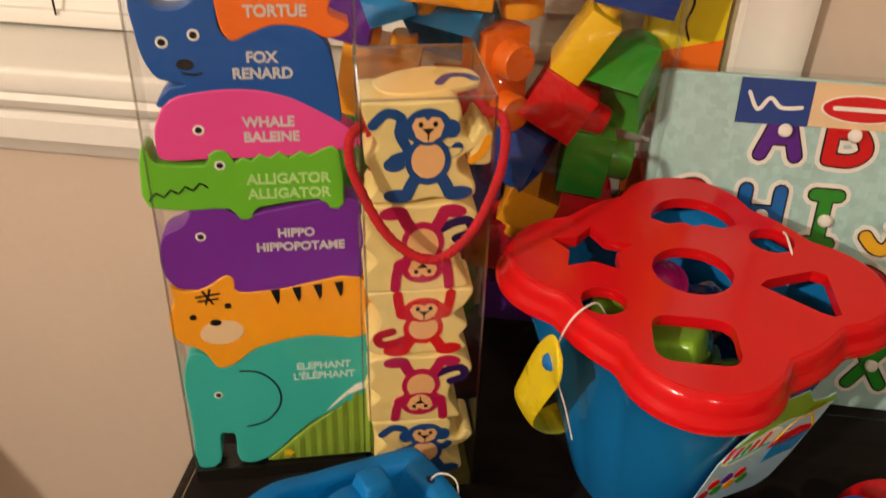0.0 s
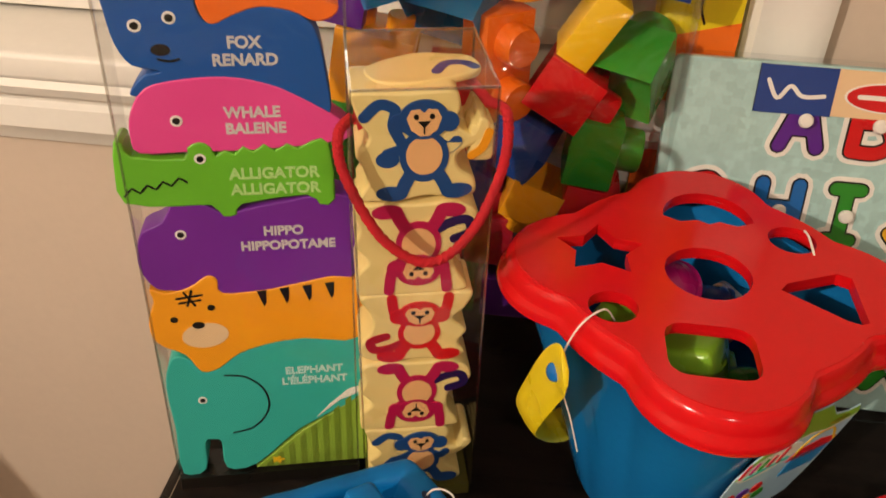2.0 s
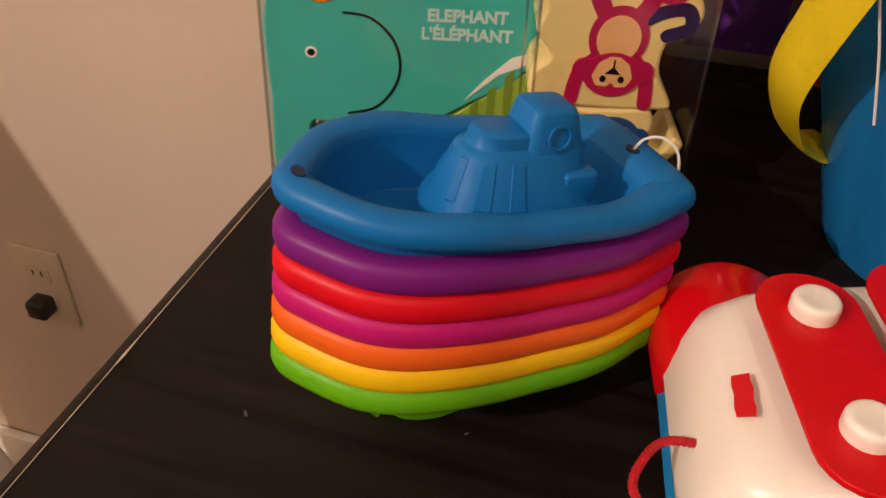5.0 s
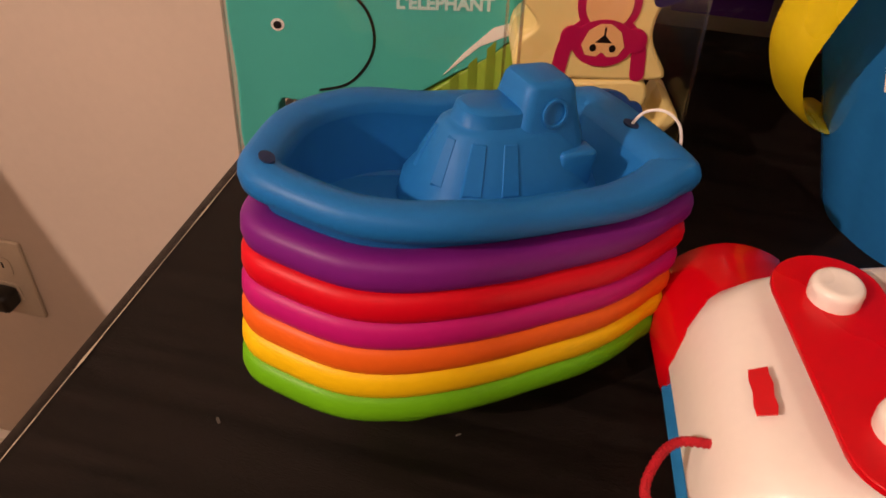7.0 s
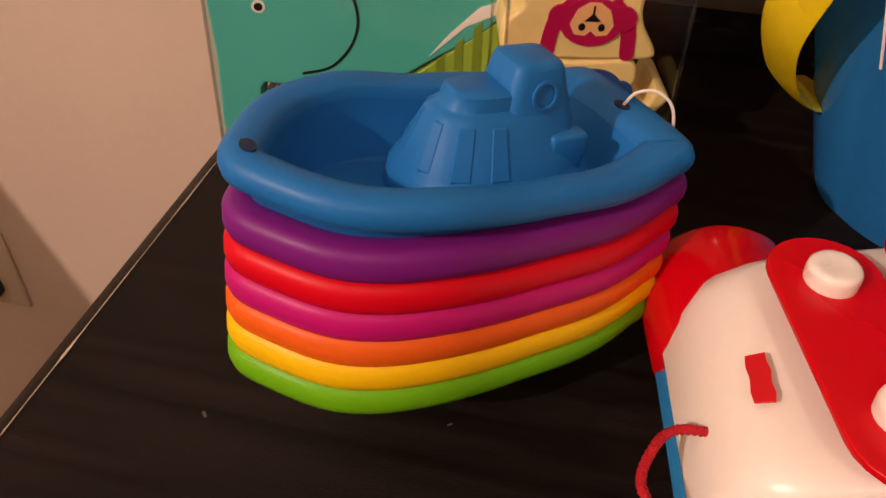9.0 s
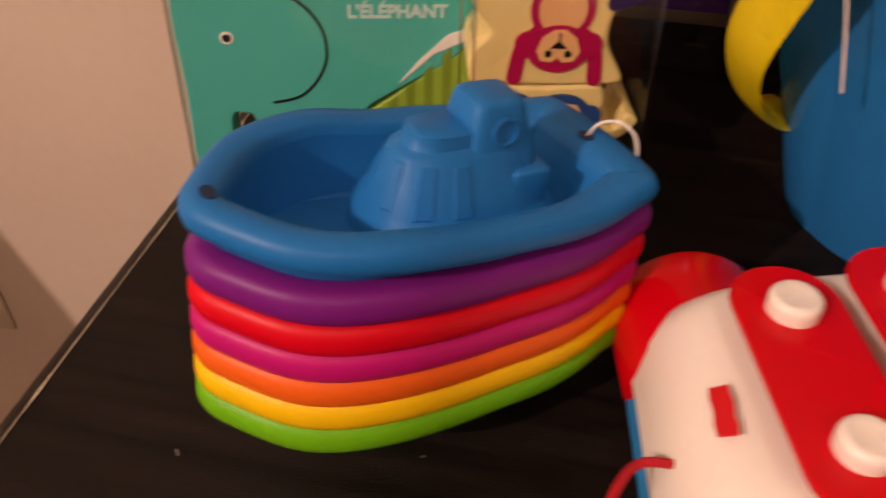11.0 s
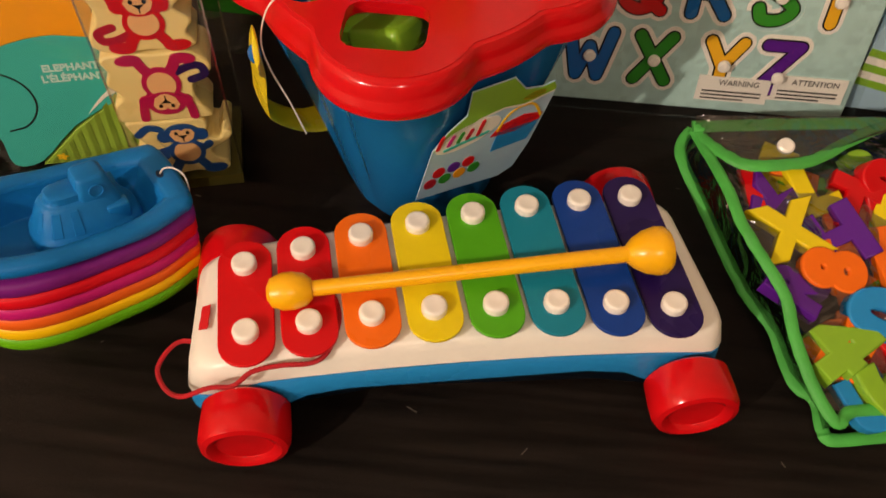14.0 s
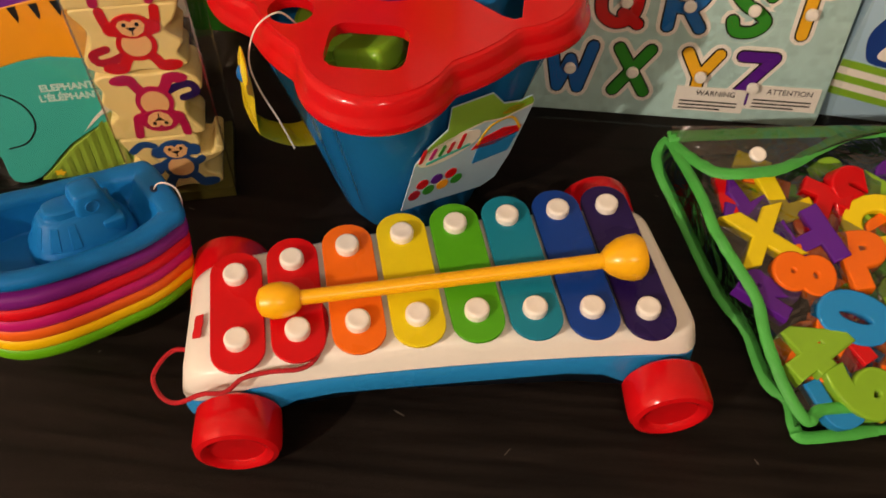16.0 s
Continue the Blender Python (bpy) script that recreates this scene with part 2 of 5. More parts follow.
# ---- the room ----
FLOOR_Z, WALL_Y = -0.75, 0.60
floor = part("floor", box(0.4, -1.7, FLOOR_Z - 0.05, 5.4, 5.0, 0.1), FLOORP)
tagged(floor, "brown carpeted floor of the room", "floor", kind="structure")
ceiling = part("ceiling", box(0.4, -1.7, 1.75, 5.4, 5.0, 0.1), CEILP)
tagged(ceiling, "plain off-white painted ceiling", "ceiling", kind="structure")
WIN = (-1.02, 0.192, 0.181, 1.25)  # the window's opening: left, right, bottom, top
nw = bmesh.new()
for x0, x1, z0, z1 in ((-2.1, WIN[0], FLOOR_Z, 1.7), (WIN[1], 3.0, FLOOR_Z, 1.7), (WIN[0], WIN[1], FLOOR_Z, WIN[2]), (WIN[0], WIN[1], WIN[3], 1.7)):
    bmesh.ops.create_cube(nw, size=1, matrix=at((x0 + x1) / 2, WALL_Y + 0.075, (z0 + z1) / 2) @ Matrix.Diagonal((x1 - x0, 0.15, z1 - z0, 1)))
bmesh.ops.remove_doubles(nw, verts=nw.verts, dist=1e-5)
tagged(part("wall_north", nw, WALLP, smooth=False), "beige painted wall with a window opening", "wall", kind="structure")
for nm, c, s in (("wall_west", (-2.15, -1.7, 0.5), (0.1, 5.0, 2.5)), ("wall_east", (3.05, -1.7, 0.5), (0.1, 5.0, 2.5)), ("wall_south", (0.4, -4.15, 0.5), (5.4, 0.1, 2.5))):
    tagged(part(nm, box(*c, *s), WALLP, smooth=False), "beige painted wall of the room", "wall", kind="structure")
# Out of view: added so its top edge casts the slanted shadow by the outlet.
tagged(part("low_shade_caster", box(-0.70, -0.40, (FLOOR_Z + 0.11) / 2, 0.10, 1.70, 0.11 - FLOOR_Z, 0.004), WALLP), "plain low beige block, out of view, added to cast shade on the wall", "wall", kind="structure")
tagged(part("baseboard", box(0, WALL_Y - 0.009, FLOOR_Z + 0.046, 4.1, 0.014, 0.1, 0.004), TRIMP), "white painted baseboard along the wall", "baseboard", kind="structure")

win = thing("window_1", at(0, WALL_Y, 0), "white-framed window with closed white blinds at night", "window", kind="structure")
wx0, wx1, wz0, wz1 = WIN
part("window_sill", box((wx0 + wx1) / 2, 0.03, wz0 + 0.004, wx1 - wx0 + 0.10, 0.13, 0.022, 0.005, 3), TRIMP, win)
# the apron under the sill: a run of stepped moulding
prof = [(y, z + 0.009) for y, z in ((0.0, 0.168), (-0.030, 0.168), (-0.034, 0.160), (-0.030, 0.152), (-0.020, 0.149), (-0.018, 0.142), (-0.022, 0.138), (-0.022, 0.120), (-0.018, 0.115), (-0.014, 0.108), (-0.012, 0.104), (0.0, 0.104))]
part("apron", loft([[(x, y - 0.0005, z) for y, z in prof] for x in (wx0 - 0.03, wx1 + 0.05)]), TRIMP, win)
for nm, x in (("casing", wx1 + 0.030), ("casing", wx0 - 0.030)):
    cz0 = wz0 + 0.016
    prof2 = [(-0.027, 0), (-0.027, -0.012), (-0.020, -0.017), (-0.006, -0.015), (0.004, -0.018), (0.020, -0.018), (0.027, -0.014), (0.027, 0)]
    part(nm, loft([[(x + a, b, z) for a, b in prof2] for z in (cz0, wz1 + 0.05)]), TRIMP, win)
part("head_casing", box((wx0 + wx1) / 2, -0.009, wz1 + 0.03, wx1 - wx0, 0.018, 0.056, 0.004), TRIMP, win)
wf = bmesh.new()
for x0, x1, z0, z1 in ((wx0, wx1, wz0 + 0.016, wz0 + 0.046), (wx0, wx1, wz1 - 0.03, wz1), (wx0, wx0 + 0.03, wz0, wz1), (wx1 - 0.03, wx1, wz0, wz1), (-0.42, -0.39, wz0, wz1)):
    bmesh.ops.create_cube(wf, size=1, matrix=at((x0 + x1) / 2, 0.105, (z0 + z1) / 2) @ Matrix.Diagonal((x1 - x0, 0.04, z1 - z0, 1)))
part("window_frame", wf, TRIMP, win, smooth=False)
part("pane", box((wx0 + wx1) / 2, 0.11, (wz0 + wz1) / 2, wx1 - wx0, 0.004, wz1 - wz0), GLASSM, win)
blind = thing("window_blind", at(0, WALL_Y + 0.055, 0), "closed white slatted window blind with thin cords", "blind")
slat = None
for k in range(44):
    z = wz0 + 0.045 + k * 0.0235
    if slat is None:
        slat = box(0, 0, 0, wx1 - wx0 - 0.02, 0.0016, 0.026)
        bmesh.ops.rotate(slat, verts=slat.verts, matrix=Matrix.Rotation(radians(-16), 3, "X"))
        first = part("slat", slat, TRIMP, blind)
        first.location = ((wx0 + wx1) / 2, 0, z)
    else:
        o = new("slat", first.data)
        o.parent, o.location = blind, ((wx0 + wx1) / 2, 0, z)
part("bottom_rail", box((wx0 + wx1) / 2, 0, wz0 + 0.026, wx1 - wx0 - 0.02, 0.02, 0.014, 0.003), TRIMP, blind)
for x in (-0.85, -0.33, -0.26, 0.1):
    part("cord", tube([(x, -0.012, wz1 - 0.05), (x + 0.002, -0.012, 0.7), (x, -0.012, wz0 + 0.03)], 0.0009, 6, 3), PL["ink"], blind)

outlet = thing("wall_outlet", at(-0.563, WALL_Y, -0.365) @ Matrix.Scale(0.88, 4), "white double wall outlet with a black plug in it", "outlet")
ALMOND = surface("almond_plastic", lin("cdbda6"), 0.4, grain=30, vary=0.04, bump=0.01)
part("cover_plate", box(0, -0.003, 0, 0.072, 0.006, 0.116, 0.0025), ALMOND, outlet)
for z in (0.02, -0.02):
    face = part("socket", flat([rect(-0.017, z - 0.014, 0.017, z + 0.014, 0.008)], 0.0015, 0.0004, at(0, -0.006) @ UP), ALMOND, outlet)
    for x in (-0.006, 0.006):
        part("slot", box(x, -0.0077, z + 0.003, 0.002, 0.0008, 0.008), PL["ink"], face, smooth=False)
part("plug", box(0.0, -0.019, -0.022, 0.028, 0.026, 0.026, 0.006, 3), PL["ink"], outlet, "black plug")


def paper_bag(x, y):
    """A crumpled paper bag standing on the floor, its mouth pinched to one side."""
    ob = thing("paper_bag", at(x, y, FLOOR_Z), "crumpled white paper bag with orange and black marks on the floor", "bag")
    rings = []
    for z, cx, hx, hy in ((0.0, 0.0, 0.062, 0.030), (0.05, 0.004, 0.066, 0.032), (0.11, 0.006, 0.058, 0.026), (0.16, 0.012, 0.044, 0.016), (0.20, 0.020, 0.026, 0.008), (0.222, 0.022, 0.018, 0.003)):
        ring = []
        for k in range(28):
            a = 2 * math.pi * k / 28
            cr = 1 + 0.10 * noise.noise((math.cos(a) * 2, math.sin(a) * 2, z * 26))
            ring.append((cx + hx * cr * math.cos(a), hy * cr * math.sin(a), z + 0.006 * noise.noise((k * 0.5, z * 20, 7)) * (z > 0)))
        rings.append(ring)
    body = part("body", loft(rings), TRIMP, ob)
    part("label", box(0.036, -0.0165, 0.166, 0.020, 0.004, 0.020, 0.002), PRINT["orange"], body, "orange mark")
    part("label", box(0.036, -0.0265, 0.096, 0.014, 0.006, 0.050, 0.002), PRINT["ink"], body, "black mark")


paper_bag(-0.682, 0.515)


def hanging_lamp(place, label):
    """A wide dark shade, added to keep light off the ceiling, over the bulbs that hang at a place."""
    ob = thing("ceiling_lamp", at(place.x, place.y, place.z), label, "lamp")
    # Unseen blocker: it cuts the ceiling bounce so that shadows stay deep.
    part("shade", lathe([(0.04, 0.17), (0.20, 0.13), (0.32, 0.04), (0.325, 0.03), (0.315, 0.035), (0.195, 0.12), (0.04, 0.16)]), PL["ink"], ob, "dark wide shade added to keep light off the ceiling")
    part("canopy", lathe([(0.0, 1.70 - place.z), (0.07, 1.70 - place.z), (0.065, 1.68 - place.z), (0.015, 0.19), (0.012, 0.06), (0.03, 0.05), (0.03, 0.02), (0.0, 0.015)]), PL["ink"], ob)
    for hung, dx, dy, watts in BULBS:
        if hung is place:
            arm = part("arm", tube([(0, 0, 0.035), (dx * 0.6, dy * 0.6, 0.05), (dx, dy, 0.02)], 0.006), PL["ink"], ob)
            part("bulb_socket", lathe([(0.0, 0.03), (0.018, 0.025), (0.018, -0.03), (0.0, -0.03)], at(dx, dy)), PL["white"], arm)


hanging_lamp(LAMP, "unseen hanging lamp with two bulbs under an added light-blocking shade")
hanging_lamp(LAMP_B, "unseen hanging lamp with one bulb under an added light-blocking shade")

# ---- the table ----
TX0, TX1, TY0, TY1 = -0.137, 1.05, -0.32, 0.585
table = thing("table", at(0, 0, 0), "dark stained wooden table top with a chipped worn edge", "table")
top = [(TX0 - 0.012, -0.034), (TX0 - 0.013, -0.014), (TX0 - 0.010, -0.007), (TX0, 0.0), (TX1, 0.0), (TX1 + 0.01, -0.012), (TX1 + 0.01, -0.034)]
part("tabletop", loft([[(x, y, z) for x, z in top] for y in (TY0, TY1)]), WOODTOP, table)
edge = bmesh.new()
a = b = None
rng = random.Random(5)
for k in range(181):
    y = TY0 + (TY1 - TY0) * k / 180
    w = 0.0003 + 0.0009 * max(0, noise.noise((y * 34, 0, 0))) + 0.0034 * max(0, noise.noise((y * 90, 3, 0)) - 0.22) * 2
    c = edge.verts.new((TX0 - w * 0.9, y, -w * 0.55 + 0.0006)), edge.verts.new((TX0 + w * 0.55, y, 0.0005))
    if a:
        edge.faces.new((a[0], a[1], c[1], c[0]))
    a = c
part("chipped_edge", edge, CHIP, table, "bare pale chips along the edge")
part("side_band", box(TX0 - 0.0135, (TY0 + TY1) / 2, -0.025, 0.002, TY1 - TY0, 0.016), WOODEDGE, table)
for x in (TX0 + 0.05, TX1 - 0.05):
    for y in (TY0 + 0.05, TY1 - 0.05):
        part("leg", box(x, y, (FLOOR_Z - 0.034) / 2, 0.05, 0.05, -FLOOR_Z - 0.034, 0.004), WOODEDGE, table)
part("apron_rail", box((TX0 + TX1) / 2, TY0 + 0.04, -0.074, TX1 - TX0 - 0.15, 0.02, 0.08), WOODEDGE, table)
for k in range(26):
    x, y = rng.uniform(-0.1, 0.5), rng.uniform(-0.02, 0.5)
    r = rng.uniform(0.0003, 0.0008)
    part("scratch", flat([stroke([(0, 0), (rng.uniform(-0.002, 0.004), rng.uniform(-0.003, 0.003))], r * 1.4, 2)], 0.0002, 0, at(x, y, 0.0001)), SCUFF, table, smooth=False)
for x, y, dx, dy in ((-0.006, 0.2525, 0.001, 0.0008), (0.182, 0.2305, 0.006, -0.003), (0.249, 0.2085, 0.003, 0.004)):
    part("scratch", flat([stroke([(0, 0), (dx, dy)], 0.0006, 2)], 0.0002, 0, at(x, y, 0.0001)), SCUFF, table, smooth=False)

# ---- clear box of stacked animal shapes ----
MM = 0.001
ani_m = at(-0.1297, 0.3625, 0.0083) @ Matrix.Rotation(radians(15.7), 4, "Z") @ Matrix.Rotation(radians(-4.1), 4, "X") @ Matrix.Rotation(radians(0.8), 4, "Y") @ Matrix.Diagonal((1.04, 1, 0.991, 1))
DEPTH = 0.018


def mm(points):
    return [(x * MM, y * MM) for x, y in points]


def eye(parent, x, y, r=3.0, y_face=0.0):
    part("eye", flat([oval(x * MM, y * MM, r * MM, r * MM)], 0.0003, 0, at(0, y_face) @ UP), PRINT["white"], parent)
    part("pupil", flat([oval(x * MM, y * MM, r * 0.6 * MM, r * 0.6 * MM)], 0.0006, 0, at(0, y_face) @ UP), PRINT["ink"], parent)


def animal(name, colour, outline, label, steps=4, lift=0.0, back=0.0):
    if colour not in ("fox", "orange", "gator"):
        outline = [(x + max(0, x - 96) * 1.6 + (5 if x > 96 else 0), z) for x, z in outline]
    ob = thing(name, ani_m @ at(0, 0.004, {"gator": -0.0024, "hippo": -0.0014, "amber": -0.0009}.get(colour, 0)), label, "toy block", "stacked animal blocks in the clear box")
    part("body", flat([mm(outline)], DEPTH - back, 0.0009, at(0, DEPTH + lift - back * 0) @ UP, steps), PRINT[colour], ob)
    return ob, lift - 0.0


def lines(parent, rows, size, colour="white", y=0.0):
    for text, x, z in rows:
        part("lettering", word(text, size, 0.0003, at(0, y) @ UP @ at(x * MM, z * MM) @ Matrix.Diagonal((0.90, 0.95, 1, 1)), 0.00030), PRINT[colour], parent, "pale printed word")


ele, f = animal("elephant_block", "teal", [(0, 3), (0, 40), (-1, 74), (3, 92), (9, 97), (24, 90), (42, 98), (60, 104), (80, 106), (99, 105), (100, 62), (72, 34), (44, 6), (26, 5), (25, 27), (21, 30), (16, 28), (14, 5)], "teal elephant-shaped toy block with white lettering", 3)
eye(ele, 18, 63, 2.6, f)
part("ear_line", flat([stroke(mm([(32, 81), (43, 79), (52, 70), (55, 58), (52, 47), (44, 38), (33, 35)]), 0.0011)], 0.0003, 0, at(0, f) @ UP), PRINT["ink"], ele)
lines(ele, (("ELEPHANT", 82, 79), ("L'ÉLÉPHANT", 82, 71)), 0.0076, "pale_teal", y=f)
grass, f = animal("grass_block", "grass", [(43.5, 3), (58, 17.5), (72, 31.5), (100, 60), (100, 12), (100, 3)], "green grass-printed base card of the box", 0)
for k in range(8):
    x = 50 + k * 7
    part("stripe", flat([mm([(x, 4), (x + 3.4, 4), (x + 3.4, x - 40.5), (x, x - 44)])], 0.0003, 0, at(0, f) @ UP), PRINT["moss"], grass)
part("cloud", flat([mm([(82, 43), (90, 53), (101, 64), (107, 66), (107, 61), (96, 56)])], 0.0004, 0, at(0, f) @ UP), PRINT["white"], grass)
part("flower", flat([mm([(57 + (3 + 1.0 * math.cos(5 * a)) * math.cos(a), 9 + (2.5 + 0.8 * math.cos(5 * a)) * math.sin(a)) for a in (i * math.pi / 15 for i in range(30))])], 0.0004, 0, at(0, f) @ UP), PRINT["yellow"], grass)

tig, f = animal("tiger_block", "amber", [(20, 86), (13, 99), (2, 106), (-3, 114), (-3, 126), (1, 137), (0, 146), (8, 143), (20, 146), (30, 153), (35, 150), (37, 141), (62, 142), (98, 147), (99, 105), (78, 106), (60, 104), (42, 98), (30, 88)], "amber tiger-shaped toy block with black stripes", 3, -0.0007)
part("muzzle", flat([oval(0.025, 0.113, 0.0125, 0.0085, turn=0.15)], 0.0003, 0, at(0, f) @ UP), PRINT["peach"], tig)
part("nose", flat([oval(0.0222, 0.1205, 0.0032, 0.0022)], 0.0006, 0, at(0, f) @ UP), PRINT["ink"], tig)
for x, y in ((10, 125), (30, 132)):
    part("eye", flat([oval(x * MM, y * MM, 0.002, 0.002)], 0.0003, 0, at(0, f) @ UP), PRINT["ink"], tig)
for p in (((13, 139), (26, 141)), ((14, 136), (25, 137.5)), ((18, 134), (21, 144)), ((22, 134), (17, 143))):
    part("brow_stripe", flat([stroke(mm(p), 0.0013, 2)], 0.0003, 0, at(0, f) @ UP), PRINT["ink"], tig)
for k, x in enumerate((57, 69, 81, 93)):
    part("back_stripe", flat([mm([(x - 2.5, 141.5 + k), (x + 2.5, 142 + k), (x + 2.2, 134 + k), (x + 0.8, 131 + k)])], 0.0004, 0, at(0, f) @ UP), PRINT["ink"], tig)
hip, f = animal("hippo_block", "hippo", [(4, 146), (-2, 156), (-3, 168), (1, 182), (12, 188), (20, 201), (34, 197), (44, 192), (70, 197), (98, 198), (98, 148), (70, 143), (40, 139), (28, 140), (14, 144)], "purple hippo-shaped toy block with white lettering", 3)
eye(hip, 20, 180, 2.8, f)
lines(hip, (("HIPPO", 71, 177.5), ("HIPPOPOTAME", 73, 168.5)), 0.0080, "greyed", y=f)
gat, f = animal("alligator_block", "gator", [(-4, 201), (-6, 218), (-4, 235), (0, 234), (3, 227), (27, 225), (29, 231), (35, 234), (40, 231), (42, 226), (46, 229), (51, 227), (55, 231), (60, 228), (65, 232), (70, 228), (76, 232), (81, 229), (88, 233), (96, 231), (98, 199), (90, 196), (84, 202), (52, 198), (49, 192), (42, 191), (37, 198), (20, 198)], "green alligator-shaped toy block with a zigzag mouth", 2, -0.0007)
eye(gat, 34.5, 225, 2.8, f)
part("mouth_line", flat([stroke(mm([(-3 + k * 3.75, 207 + k * 0.85 + (1.7 if k % 2 else -1.7)) for k in range(9)]), 0.0011, 2)], 0.0004, 0, at(0, f) @ UP), PRINT["ink"], gat)
lines(gat, (("ALLIGATOR", 69, 213), ("ALLIGATOR", 69, 204)), 0.0090, "pale", y=f)
wha, f = animal("whale_block", "pink", [(7, 226), (4, 236), (6, 248), (14, 260), (30, 264), (50, 265), (66, 262), (80, 256), (97, 240), (97, 230), (60, 226), (30, 226)], "pink whale-shaped toy block with white lettering", 3)
eye(wha, 26, 243, 2.9, f)
lines(wha, (("WHALE", 61, 244), ("BALEINE", 62, 235.5)), 0.0084, "greyed", y=f)
fox, f = animal("fox_block", "fox", [(7, 257), (14, 266), (22, 268), (10, 271), (4, 282), (2, 296), (1, 311), (8, 312), (14, 307), (24, 307), (33, 313), (40, 312), (41, 297), (46, 291), (56, 295), (68, 299), (82, 296), (92, 288), (96, 268), (97, 243), (80, 254), (66, 261), (50, 264), (28, 263), (14, 256)], "blue fox-shaped toy block with white lettering", 3, 0.0004)
eye(fox, 14, 290, 3.0, f)
eye(fox, 29, 293.5, 3.0, f)
part("nose", flat([oval(0.0235, 0.2785, 0.0042, 0.0028)], 0.0005, 0, at(0, f) @ UP), PRINT["ink"], fox)
part("mouth_line", flat([stroke(mm([(22, 274), (27, 273), (31, 274)]), 0.0012)], 0.0004, 0, at(0, f) @ UP), PRINT["ink"], fox)
lines(fox, (("FOX", 60, 279), ("RENARD", 60, 270.5)), 0.0084, "greyed", y=f)
tur, f = animal("turtle_block", "orange", [(38, 330), (40, 310), (42, 296), (47, 290), (56, 294), (68, 298), (82, 296), (92, 291), (100, 293), (103, 298), (97, 301), (93, 306), (96, 330)], "orange turtle-shaped toy block with white lettering", 3)
lines(tur, (("TURTLE", 68, 311), ("TORTUE", 68, 302.5)), 0.0086, "greyed", y=f)
case = thing("animal_box_case", ani_m, "tall clear plastic box standing round the animal blocks", "plastic box")
CW, CD = 0.1070, 0.024
part("front", box(CW / 2 - 0.0015, 0.001, 0.168, CW, 0.0004, 0.334), FILM, case)
for x in (-0.0015, CW - 0.0015):
    part("side", box(x, CD / 2 + 0.001, 0.168, 0.0004, CD, 0.334), FILM, case)
for x, y in ((-0.0015, 0.001), (CW - 0.0015, 0.001)):
    part("fold", box(x, y, 0.168, 0.0012, 0.0012, 0.334), EDGEF, case, smooth=False)
part("lid", box(CW / 2 - 0.0015, CD / 2 + 0.001, 0.3352, CW, CD, 0.0004), FILM, case)
part("base_tray", box(CW / 2 - 0.0015, CD / 2 + 0.001, -0.0032, CW, CD, 0.0095), PL["ink"], case, "black base tray")

# ---- clear box of monkey blocks ----
mk_m = at(-0.0145, 0.3705, 0) @ Matrix.Rotation(radians(15.0), 4, "Z")
MW, MD, MH = 0.066, 0.070, 0.281
mcase = thing("block_box_case", mk_m, "tall clear plastic box with a red braided carry cord", "plastic box")
for nm, b in (("front", box(MW / 2, 0, MH / 2, MW, 0.0004, MH)), ("side", box(0, MD / 2, MH / 2, 0.0004, MD, MH)), ("side", box(MW, MD / 2, MH / 2, 0.0004, MD, MH)),
              ("back", box(MW / 2, MD, MH / 2, MW, 0.0004, MH)), ("lid", box(MW / 2, MD / 2, MH, MW, MD, 0.0004))):
    part(nm, b, FILM, mcase)
for x, y in ((0, 0), (MW, 0), (0, MD), (MW, MD)):
    part("fold", box(x, y, MH / 2, 0.0012, 0.0012, MH), EDGEF, mcase, smooth=False)
for x0, y0, sx_, sy_ in ((MW / 2, 0, MW, 0.0012), (0, MD / 2, 0.0012, MD), (MW, MD / 2, 0.0012, MD), (MW / 2, MD, MW, 0.0012)):
    part("fold", box(x0, y0, MH, sx_, sy_, 0.0012), EDGEF, mcase, smooth=False)
part("base_card", box(MW / 2, MD / 2, 0.0045, MW - 0.002, MD - 0.002, 0.009), PRINT["olive"], mcase, "dark olive base card")
cord = part("carry_cord", tube([(0.000, 0.012, 0.262), (-0.006, -0.004, 0.262), (-0.004, -0.010, 0.245), (0.012, -0.015, 0.213), (0.034, -0.017, 0.199), (0.054, -0.014, 0.213), (0.068, -0.008, 0.243), (0.070, -0.002, 0.268), (0.064, 0.012, 0.268)], 0.0024, 12, 22, ripple=0.16), ROPE, mcase, "red braided cord")
for k in range(4):
    xx = 0.004 + 0.004 * (k % 2)
    part("cord_end", tube([(xx, 0.02 + k * 0.006, 0.262 - k * 0.004), (xx + 0.004, 0.026, 0.235 - k * 0.012), (xx, 0.03 + 0.004 * k, 0.20 - k * 0.018), (xx + 0.003, 0.03, 0.17 - k * 0.012)], 0.0026, 8, 6), ROPE, mcase)
part("cord_end", tube([(0.064, 0.012, 0.268), (0.056, 0.03, 0.272), (0.05, 0.04, 0.262), (0.058, 0.045, 0.225), (0.055, 0.05, 0.19)], 0.0026, 8, 6), ROPE, mcase)


